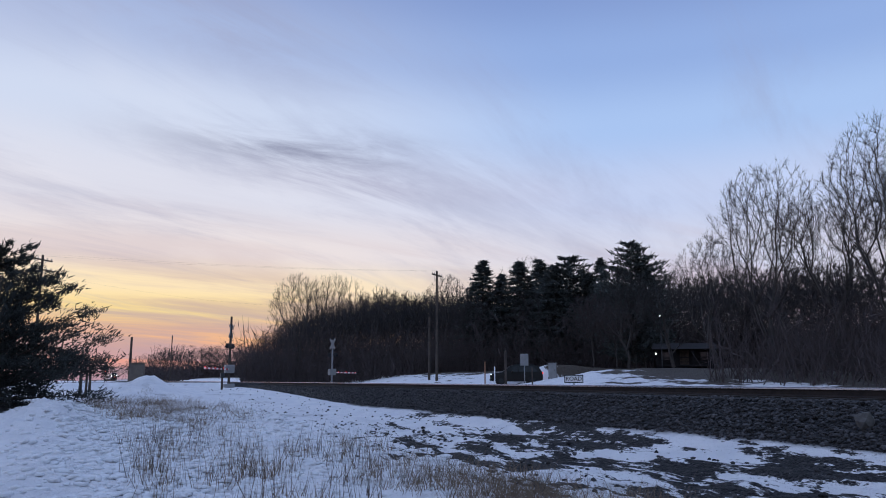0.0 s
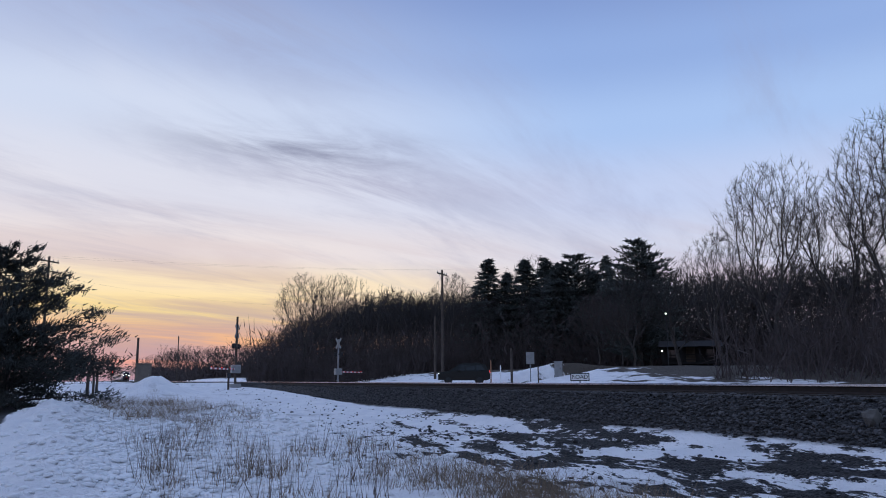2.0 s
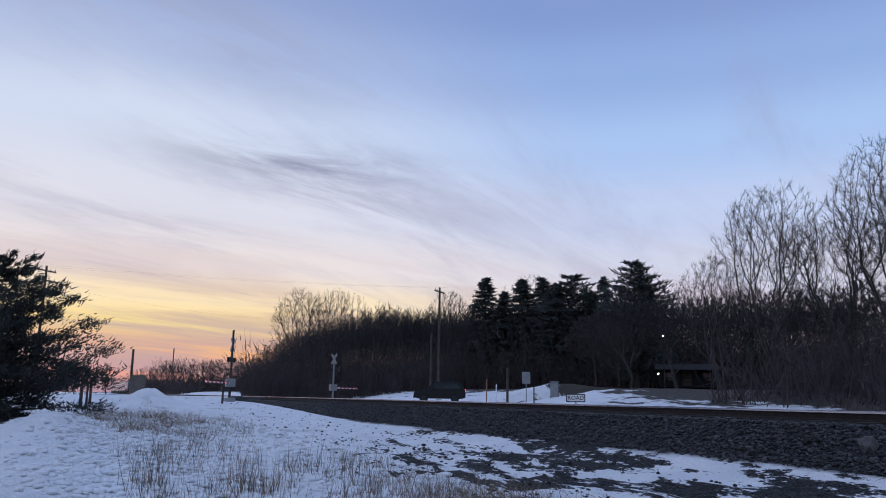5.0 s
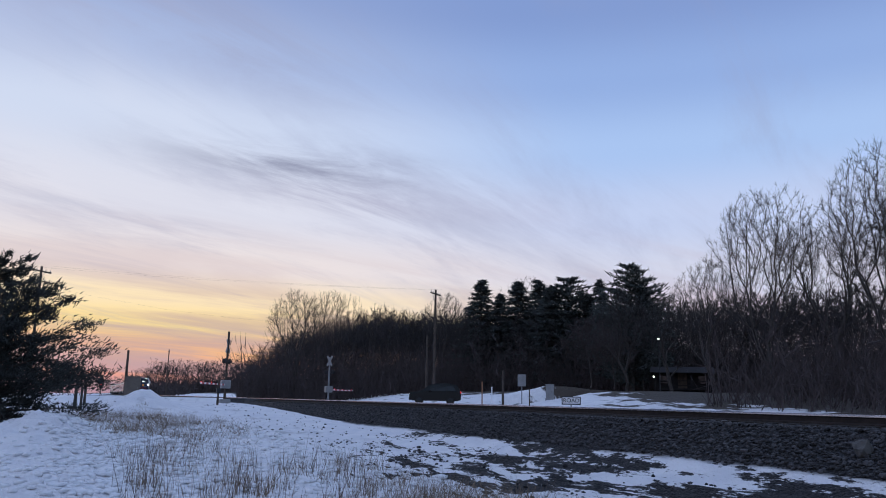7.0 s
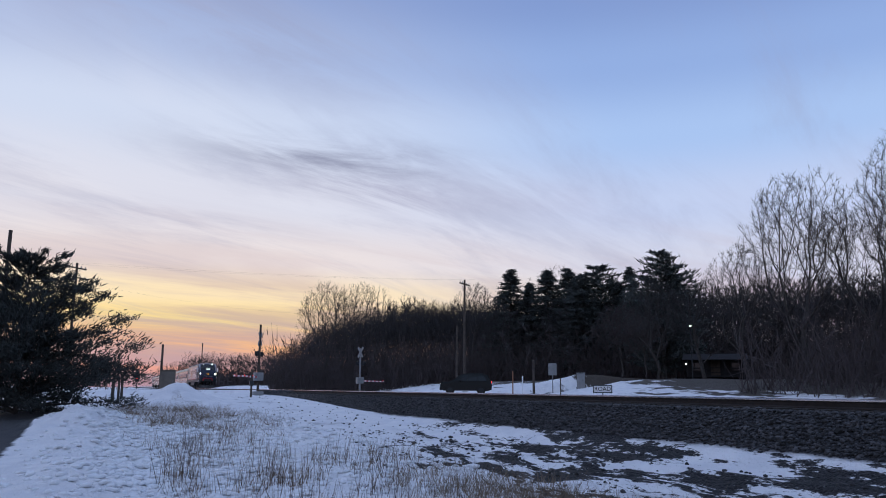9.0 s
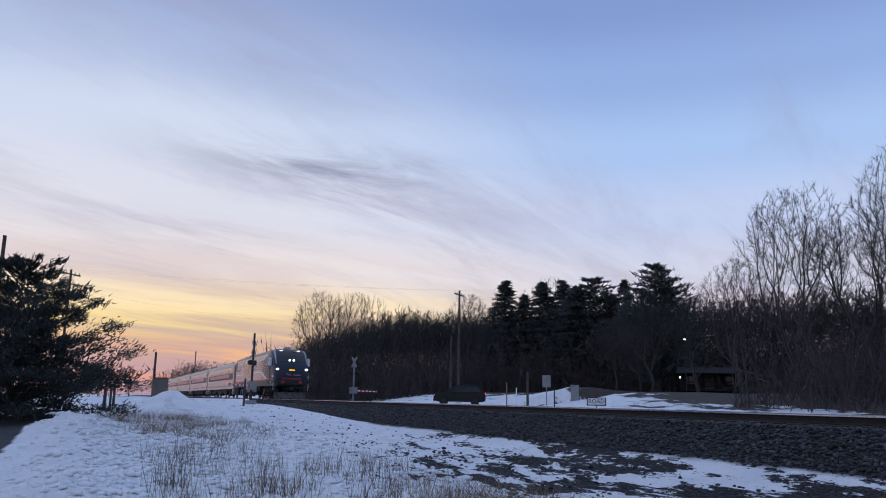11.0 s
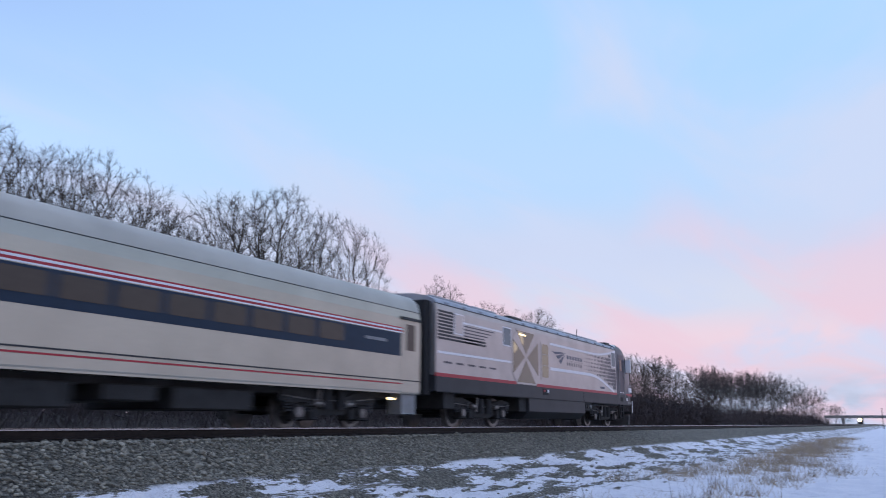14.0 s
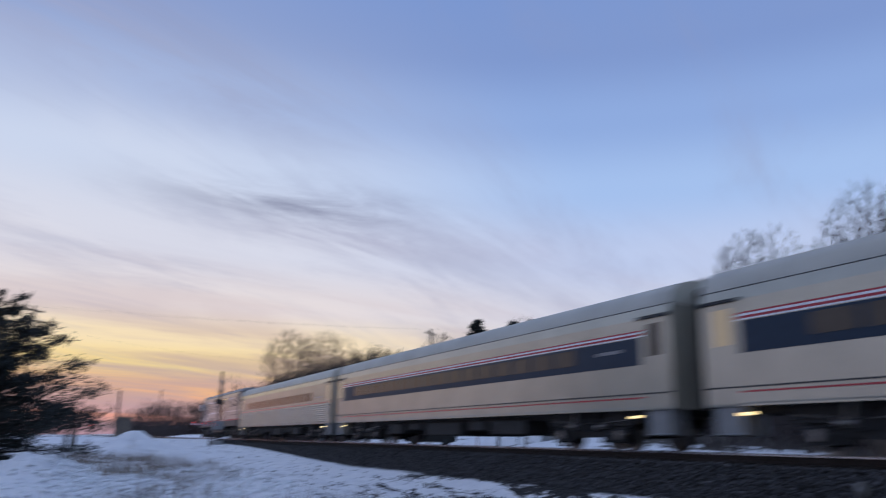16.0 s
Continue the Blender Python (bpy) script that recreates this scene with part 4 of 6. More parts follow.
def smooth_curve(pts, n=28):
    us = np.linspace(pts[0][0], pts[-1][0], n)
    xs, ys = [p[0] for p in pts], [p[1] for p in pts]
    if xs[0] > xs[-1]:
        xs, ys = xs[::-1], ys[::-1]
    lin = np.interp(us, xs, ys)
    for _ in range(3):
        lin[1:-1] = (lin[:-2] + 2 * lin[1:-1] + lin[2:]) / 4
    return list(zip(us.tolist(), lin.tolist()))


def truck(parent, u, base, r, lift=0.05, name="bogie"):
    """A two-axle truck about u with its wheels, frames, springs and brake gear."""
    t = part(name, Shape().box(-u - 0.35, -u + 0.35, -1.0, 1.0, 0.5, 0.85, 0.04), UNDER, parent, "grimy cast steel truck")
    e = base / 2 + 0.62
    arch = [(-e, 0.92), (-e, 0.70), (-e + 0.2, 0.62), (-base / 2 + 0.3, 0.66), (-base / 2 + 0.55, 0.48), (-0.5, 0.36), (0.5, 0.36), (base / 2 - 0.55, 0.48),
            (base / 2 - 0.3, 0.66), (e - 0.2, 0.62), (e, 0.70), (e, 0.92), (base / 2, 1.0), (0.7, 0.84), (-0.7, 0.84), (-base / 2, 1.0)]
    for sy in (-1.09, 1.09):
        part("side_frame", Shape().slab([(x - u, z) for x, z in arch], sy - 0.07, sy + 0.07), UNDER, t, "arched steel side frame")
        s = 1 if sy > 0 else -1
        for dx in (-0.3, 0.3):
            part("air_spring", Shape().tube((-u + dx, sy + s * 0.12, 0.5), (-u + dx, sy + s * 0.12, 0.98), 0.15, 0.13, n=14), RUBBER, t)
        part("damper", Shape().tube((-u - 0.62, sy + s * 0.14, 0.55), (-u - 0.52, sy + s * 0.14, 1.02), 0.04, n=8), STEEL, t)
        part("brake_pipe", Shape().line([(-u - e + 0.1, sy + s * 0.1, 0.80), (-u - 0.7, sy + s * 0.1, 0.72), (-u + 0.7, sy + s * 0.1, 0.72), (-u + e - 0.1, sy + s * 0.1, 0.80)], 0.018), STEEL, t)
    for du in (-base / 2, base / 2):
        x = -u + du
        k = 1 if du < 0 else -1
        part("axle", Shape().tube((x, -0.72, r + lift), (x, 0.72, r + lift), 0.09, n=10), UNDER, t)
        for sy in (-1, 1):
            w = Shape().tube((x, sy * 0.69, r + lift), (x, sy * 0.82, r + lift), r, n=28).tube((x, sy * 0.67, r + lift), (x, sy * 0.70, r + lift), r + 0.03, n=28)
            w.tube((x, sy * 0.815, r + lift), (x, sy * 0.86, r + lift), 0.17, 0.13, n=14)
            wh = part("wheel", w, STEEL, t, "steel wheel with a worn bright rim")
            part("wheel_disc", Shape().tube((x, sy * 0.818, r + lift), (x, sy * 0.826, r + lift), r * 0.80, n=24), UNDER, wh)
            box = part("axle_box", Shape().box(x - 0.2, x + 0.2, sy * 1.0, sy * 1.2, r - 0.17, r + 0.2, 0.03), UNDER, t)
            part("axle_cap", Shape().tube((x, sy * 1.2, r), (x, sy * 1.25, r), 0.12, n=12), STEEL, box)
            part("brake_caliper", Shape().box(x + k * 0.5 - 0.12, x + k * 0.5 + 0.12, sy * 0.98, sy * 1.24, r - 0.16, r + 0.12, 0.03), UNDER, t)
            part("brake_cylinder", Shape().tube((x + k * 0.52, sy * 1.24, r + 0.22), (x + k * 0.82, sy * 1.24, r + 0.20), 0.075, n=10), STEEL, t)
            for dx in (-0.36, 0.36):
                sp = Shape()
                for q in range(5):
                    sp.tube((x + dx, sy * 1.15, r + 0.02 + 0.07 * q), (x + dx, sy * 1.15, r + 0.06 + 0.07 * q), 0.095, n=10)
                part("coil_spring", sp, SLATE, t)
    return t


def locomotive():
    t = thing("locomotive", "silver and navy diesel locomotive with red stripe and lit lamps", "locomotive", "train")
    # shell
    half = [(HALF, 1.62), (HALF, 3.66), (1.475, 3.82)]
    rings = [[(-u, y, z) for y, z in half] + [(-u, -y, z) for y, z in half[::-1]] for u in (3.3, 21.42)]
    part("body_shell", Shape().loft(rings), SILVER, t, "silver painted body side")
    rh = [(1.478, 3.825), (1.40, 3.95), (1.12, 4.08), (0.6, 4.19), (0, 4.22)]
    rings = [[(-u, y, z) for y, z in rh] + [(-u, -y, z) for y, z in rh[-2::-1]] for u in (3.3, 21.42)]
    roof = part("roof", Shape().loft(rings), ROOFGREY, t, "grey curved roof with hatches", True)
    for u0, u1 in ((4.2, 6.4), (6.6, 8.8), (9.0, 11.2), (11.4, 13.6), (15.8, 17.8), (18.0, 20.6)):
        part("roof_hatch", Shape().box(-u1, -u0, -0.85, 0.85, 4.12, 4.238, 0.02), ROOFGREY, roof)
    part("roof_vent", Shape().box(-15.2, -14.1, -1.15, 1.15, 4.02, 4.18, 0.02), SLATE, roof)
    part("roof_vent", Shape().box(-4.05, -3.42, -1.25, -0.5, 3.98, 4.16, 0.02), SLATE, roof)
    for sy in (-1, 1):
        lug = mesh_of("roof_lug", Shape().box(-0.07, 0.07, sy * 1.42, sy * 1.49, 3.84, 3.90, 0.008), ROOFGREY)
        for k in range(15):
            part("roof_lug", lug, None, roof).location = (-3.9 - k * 1.2, 0, 0)
        part("gutter", Shape().box(-21.42, -3.3, sy * 1.474, sy * 1.492, 3.81, 3.835), SLATE, roof)
    part("antenna", Shape().tube((-12.9, 0.1, 4.2), (-12.9, 0.1, 4.46), 0.03, n=8).tube((-12.9, 0.1, 4.44), (-12.9, 0.1, 4.5), 0.2, 0.16, n=14), SLATE, roof)
    part("antenna", Shape().tube((-7.3, -0.9, 4.08), (-7.2, -0.9, 4.5), 0.018, n=6), SLATE, roof)
    for y in (-0.12, 0.12):
        part("horn", Shape().tube((-2.75, y, 4.2), (-2.75, y, 4.42), 0.09, n=12), GALV, roof)
    part("camera_dome", Shape().tube((-1.55, 0.35, 3.9), (-1.55, 0.35, 4.12), 0.08, n=10), GALV, roof)
    # sill and tank
    part("sill", Shape().box(-21.4, -3.3, -HALF + 0.003, HALF - 0.003, 1.12, 1.62, 0.015), SLATE, t, "dark slate lower side")
    ring = lambda u, w: [(-u, w, 1.12), (-u, w, 1.62), (-u, -w, 1.62), (-u, -w, 1.12)]
    part("cab_sill", Shape().loft([ring(3.3, 1.487), ring(1.4, 1.47), ring(0.55, 1.36), ring(0.36, 1.15)]), SLATE, t)
    part("fuel_tank", Shape().loft([[(-u, y, z) for y, z in ((1.475, 1.125), (1.475, 0.62), (1.2, 0.36), (-1.2, 0.36), (-1.475, 0.62), (-1.475, 1.125))] for u in (8.05, 14.3)]), SLATE, t, "dark fuel tank under the body")
    part("battery_box", Shape().box(-8.0, -6.9, -1.4, 1.4, 0.72, 1.12, 0.04), UNDER, t)
    for i, (u, m) in enumerate(((7.1, GALV), (7.45, WOOD), (7.75, UNDER))):
        part("air_valve", Shape().tube((-u, -1.43, 0.93), (-u, -1.33, 0.93), 0.09, n=10), m, t)
    for u in (14.6, 20.3):
        part("equipment_box", Shape().box(-u - 0.35, -u + 0.35, -1.36, 1.36, 0.6, 1.12, 0.03), UNDER, t)
    # cab
    cab = part("cab", Shape().loft([cab_ring(s) for s in STATIONS]), NAVY, t, "navy blue streamlined cab", True)
    part("windscreen", cab_patch(1.85, 0.62, (-0.62, -0.86), (0.62, 0.86), 0.012), PANE, cab, "dark raked windscreen", True)
    for sy in (-1, 1):
        part("pillar_stripe", cab_patch(2.75, 0.62, (sy * 0.72, sy * 0.88), (sy * 0.86, sy * 0.93), 0.016, 10, 2), ROOFGREY, cab, "pale grey diagonal stripe", True)
        part("crown_stripe", cab_patch(3.28, 2.7, (sy * 0.60, sy * 0.70), (sy * 0.97, sy * 0.88), 0.014, 4, 2), SILVER, cab)
        p = cab_top(1.72, sy * 0.48)
        part("top_lamp", Shape().box(p.x + 0.0, p.x + 0.06, p.y - 0.11, p.y + 0.11, p.z - 0.04, p.z + 0.03, 0.01), SOFTLAMP, cab, "lit white marker lamp")
        p = cab_top(0.70, sy * 0.12)
        part("head_lamp", Shape().tube((p.x - 0.02, p.y, p.z + 0.0), (p.x + 0.06, p.y, p.z + 0.03), 0.075, n=14), SOFTLAMP, cab, "lit round head lamp")
        part("lamp_housing", Shape().tube((-0.75, sy * 1.17, 2.46), (-0.36, sy * 1.17, 2.45), 0.16, n=16), SLATE, cab)
        part("ditch_lamp", Shape().tube((-0.37, sy * 1.17, 2.45), (-0.345, sy * 1.17, 2.45), 0.085, n=16), BEAM, cab, "bright white ditch lamp")
    part("number_board", Shape().box(-0.36, -0.288, -0.28, 0.28, 2.33, 2.47, 0.01), SLATE, cab)
    nb = Shape()
    for k in range(4):
        nb.box(-0.30, -0.283, -0.22 + 0.115 * k, -0.13 + 0.115 * k, 2.355, 2.445)
    part("number_bars", nb, ORANGE, cab, "glowing orange number bars")
    em = Shape()
    for k in range(3):
        em.add([(-0.285, -0.55 + 0.12 * k, 2.10), (-0.285, -0.48 + 0.13 * k, 2.10), (-0.285, -0.25 + 0.12 * k, 1.94), (-0.285, -0.29 + 0.12 * k, 1.94)], [(0, 1, 2, 3)])
    em.box(-0.296, -0.286, 0.1, 0.75, 1.97, 2.04)
    part("nose_emblem", em, GALV, cab)
    part("nose_band", Shape().box(-0.34, -0.27, -0.75, 0.75, 1.64, 1.76, 0.015), RED, cab, "red band across the nose")
    part("nose_panel", Shape().box(-0.40, -0.20, -1.1, 1.1, 1.18, 1.60, 0.05), UNDER, cab)
    for sy in (-1, 1):
        part("red_marker", Shape().tube((-0.21, sy * 0.72, 1.42), (-0.17, sy * 0.72, 1.42), 0.12, n=14), RED, cab)
        part("grab_iron", Shape().line([(-0.52, sy * 1.42, 0.75), (-0.52, sy * 1.44, 1.35)], 0.02), WHITE, t)
        part("buffer_step", Shape().box(-0.75, -0.35, sy * 1.05, sy * 1.4, 0.7, 0.78, 0.015), UNDER, t)
    part("coupler", Shape().box(-0.6, 0.12, -0.16, 0.16, 0.72, 1.0, 0.04).box(0.0, 0.22, -0.2, 0.1, 0.74, 0.98, 0.04), UNDER, t, "knuckle coupler")
    for y in (-0.7, -0.45, 0.45, 0.7):
        part("brake_hose", Shape().line([(-0.3, y, 1.05), (-0.1, y * 0.95, 0.85), (-0.02, y * 0.85, 0.6), (-0.1, y * 0.7, 0.5)], 0.028), RUBBER, t)
    part("pilot", Shape().loft([[(-0.55, -1.25, 0.12), (-0.12, 0, 0.12), (-0.55, 1.25, 0.12), (-0.75, 1.25, 0.12), (-0.75, -1.25, 0.12)],
                                [(-0.6, -1.3, 0.62), (-0.3, 0, 0.62), (-0.6, 1.3, 0.62), (-0.8, 1.3, 0.62), (-0.8, -1.3, 0.62)]]), PILOT, t, "grey steel snow pilot")
    # sides
    for sy in (-1, 1):
        part("red_stripe", side(rect(0.62, 3.3, 1.575, 1.685), sy, -0.02, 1.49), RED, t)
        part("red_stripe", side(rect(3.3, 13.55, 1.575, 1.685), sy), RED, t, "long red stripe")
        part("red_stripe", side(rect(15.45, 21.42, 1.575, 1.685), sy), RED, t)
        low = smooth_curve([(12.1, 2.35), (9.0, 2.37), (7.0, 2.38), (6.2, 2.30), (5.6, 2.19), (4.9, 2.02), (4.3, 1.87), (3.7, 1.70)])
        top = smooth_curve([(12.1, 3.36), (9.0, 3.36), (6.8, 3.36), (5.9, 3.39), (5.2, 3.45), (4.6, 3.53), (3.9, 3.64), (3.32, 3.73)])
        part("white_sweep", side(ribbon(low, 0.12), sy), WHITE, t, "white sweeping line")
        part("white_sweep", side(ribbon(top, 0.09), sy), WHITE, t)
        part("white_sweep", side(ribbon([(15.95, 2.36), (21.3, 2.32)], 0.07), sy), WHITE, t)
        part("white_sweep", side(ribbon([(16.7, 3.38), (19.6, 3.38), (20.1, 3.52)], 0.06), sy), WHITE, t)
        dots = Shape()
        u = 3.46
        while u < 8.0:
            r = 0.082 * (1 - (u - 3.4) / 4.9) ** 0.8 + 0.014
            for k in range(11):
                v = 3.42 - 0.168 * k
                hi = float(np.interp(u, [q[0] for q in top][::-1], [q[1] for q in top][::-1])) - 0.06 - r
                lo = float(np.interp(u, [q[0] for q in low][::-1], [q[1] for q in low][::-1])) + 0.06 + r
                if u > 6.9 and v < 2.5 or not lo < v < hi or (u < 4.1 and v > 2.85):
                    continue
                dots.slab([(-u + r * math.cos(a * math.pi / 4 + 0.39), v + r * math.sin(a * math.pi / 4 + 0.39)) for a in range(8)], sy * (HALF - 0.01), sy * (HALF + 0.004))
            u += 0.178 + 0.012 * (u - 3.4)
        tagged(part("halftone_dots", dots, DOT, t, "grid of dark grey fading dots"), kind="stuff")
        # emblem of three sweeping blades, the lettering as plain bars
        em = Shape()
        for a, b2, c, d in (((11.9, 3.07), (10.9, 3.11), (10.25, 3.11), (11.5, 2.98)), ((11.45, 2.92), (10.9, 3.02), (10.45, 3.06), (11.2, 2.80)), ((11.15, 2.72), (10.75, 2.90), (10.42, 3.02), (10.92, 2.62))):
            em.slab([(-p[0], p[1]) for p in (a, b2, c, d)], sy * (HALF - 0.01), sy * (HALF + 0.005))
        part("emblem", em, EMBLEM, t, "slate blue emblem of sweeping blades")
        for name, u0, u1, v0, v1, n, m in (("lettering_bar", 10.2, 8.2, 2.87, 3.03, 6, EMBLEM), ("lettering_bar", 10.2, 8.2, 2.60, 2.75, 7, DOT), ("maker_bar", 5.85, 5.2, 1.80, 1.89, 7, EMBLEM)):
            for k in range(n):
                s = Shape()
                a = u0 + (u1 - u0) * k / n
                w = (u0 - u1) / n * (0.62 if n == 6 else 0.36 if v0 > 2 else 0.7)
                s.slab([(-x, z) for x, z in rect(a, a - w, v0, v1)], sy * (HALF - 0.01), sy * (HALF + 0.005))
                part(name, s, m, t)
        part("thin_rule", side(rect(10.2, 8.2, 2.80, 2.812), sy), DOT, t)
        # windows
        frame_poly = [(15.85, 2.0), (15.85, 3.2), (15.4, 3.66), (13.75, 3.66), (13.3, 3.25), (13.3, 2.0), (13.65, 1.60), (15.4, 1.60)]
        xf = part("cross_window", side(frame_poly, sy, 0.012), SILVER, t, "large window crossed by a pale X frame")
        for q in (((15.75, 1.98), (15.75, 3.24), (14.70, 2.63)), ((13.40, 1.98), (13.40, 3.27), (14.45, 2.63)), ((15.42, 3.58), (13.73, 3.58), (14.575, 2.74)), ((15.40, 1.67), (13.72, 1.67), (14.575, 2.52))):
            part("pane", side(list(q), sy, 0.018), AMBER, xf, "warmly lit pane")
        part("inside_lamp", side(rect(15.2, 14.6, 3.42, 3.48), sy, 0.021), GLOW, xf)
        part("lit_recess", side([(15.72, 2.7), (15.72, 3.15), (15.4, 2.98), (15.4, 2.86)], sy, 0.020), LIT, xf)
        part("lit_recess", side([(15.3, 3.56), (14.9, 3.56), (14.8, 3.1), (14.98, 3.1)], sy, 0.0195), LIT, xf)
        w2 = part("tall_window", side(rect(12.22, 13.12, 1.86, 3.38), sy, 0.012), SILVER, t, "tall lit side window")
        part("pane", side([(12.34, 2.05), (12.34, 3.2), (12.42, 3.28), (12.92, 3.28), (13.0, 3.2), (13.0, 2.05), (12.92, 1.96), (12.42, 1.96)], sy, 0.018), HONEY, w2)
        for v in (2.42, 2.86):
            part("glazing_bar", side(rect(12.35, 12.99, v, v + 0.02), sy, 0.021), CABINET, w2)
        for u0, u1, v0, v1, m in ((3.42, 3.98, 2.96, 3.64, DOT), (15.95, 16.55, 2.95, 3.56, DOT), (19.66, 20.22, 3.0, 3.6, SILVER)):
            w = part("hatch_window", side(rect(u0 - 0.04, u1 + 0.04, v0 - 0.04, v1 + 0.04), sy, 0.008), WHITE, t)
            part("pane", side(rect(u0, u1, v0, v1), sy, 0.014), CABINET if m is DOT else SILVER, w)
        for k in range(9):
            v = 3.60 - 0.105 * k
            part("louvre", side(rect(20.3 if k < 7 else 18.0, 21.3, v - 0.035, v + 0.03), sy, 0.012), SLATE, t, "dark louvre slat")
            if 2 < k < 9:
                part("louvre", side(rect(16.6 + 0.25 * k, 19.6, v - 0.025, v + 0.012), sy, 0.012), DOT, t)
        for k in range(5):
            part("vent_slot", side(rect(17.2 + 0.8 * k, 17.7 + 0.8 * k, 2.0, 2.06), sy, 0.008), DOT, t)
        # cab door and rails
        d = part("cab_door", side(rect(2.06, 2.88, 1.64, 3.62), sy, 0.012), NAVY, t, "navy cab door")
        part("door_window", side([(2.3, 2.80), (2.3, 3.30), (2.36, 3.38), (2.66, 3.38), (2.72, 3.30), (2.72, 2.80)], sy, 0.018), PANE, d)
        part("door_handle", Shape().box(-2.2, -2.1, sy * 1.5, sy * 1.55, 2.5, 2.56, 0.008), GALV, d)
        part("kick_plate", side(rect(2.1, 2.84, 1.70, 1.73), sy, 0.02), WHITE, d)
        for u in (2.0, 2.96):
            part("handrail", Shape().line([(-u, sy * 1.53, 1.45), (-u, sy * 1.53, 3.35)], 0.018), GALV, t, "tall steel handrail")
        part("cab_window", side([(1.30, 2.75), (1.62, 2.72), (1.75, 3.45), (1.62, 3.5), (1.36, 3.2)], sy, 0.0, 1.475), PANE, cab)
        part("mirror", Shape().box(-1.62, -1.54, sy * 1.5, sy * 1.72, 2.78, 3.42, 0.02), WHITE, cab, "pale rear-view mirror")
        for k in range(4):
            s = 0.115 * k
            part("number_bar", side(rect(1.04 - s - 0.015, 1.04 - s + 0.07, 1.78, 2.0), sy, -0.055), WHITE, t)
        part("code_bar", side(rect(0.70, 1.02, 2.06, 2.15), sy, -0.055), CABINET, t)
        part("label_plate", side(rect(1.5, 1.66, 1.34, 1.46), sy, -0.004), WHITE, t)
        for k in range(11):
            part("model_bar", Shape().slab([(-x, z) for x, z in rect(1.44 - 0.074 * k, 1.39 - 0.074 * k, 1.18, 1.26)], sy * 1.38, sy * 1.476), CABINET, t)
        st = Shape()
        for v in (0.45, 0.75, 1.02):
            st.box(-2.75, -2.2, sy * 1.3, sy * 1.46, v, v + 0.035)
        st.box(-2.78, -2.74, sy * 1.36, sy * 1.44, 0.42, 1.15).box(-2.2, -2.16, sy * 1.36, sy * 1.44, 0.42, 1.15)
        part("cab_steps", st, UNDER, t)
        part("step_recess", side(rect(2.28, 2.68, 1.28, 1.48), sy, 0.004), RUBBER, t)
        g = part("gauge_box", side(rect(12.4, 12.95, 1.28, 1.52), sy, 0.008), RUBBER, t)
        part("gauge", side(rect(12.35, 12.5, 1.36, 1.5), sy, 0.014), WHITE, g)
        part("gauge", side(rect(12.7, 12.85, 1.38, 1.48), sy, 0.014), RED, g)
        part("seam", side(rect(8.18, 8.2, 1.14, 1.56), sy, 0.003), UNDER, t)
        part("sill_lip", side(rect(3.3, 21.3, 1.10, 1.13), sy, 0.006), UNDER, t)
    part("rear_frame", Shape().box(-21.75, -21.4, -1.3, 1.3, 1.0, 3.9, 0.03), RUBBER, t)
    part("rear_coupler", Shape().box(-22.0, -21.4, -0.16, 0.16, 0.72, 1.0, 0.03), UNDER, t)
    for u in (4.4, 17.62):
        truck(t, u, 3.05, 0.51)
    return t


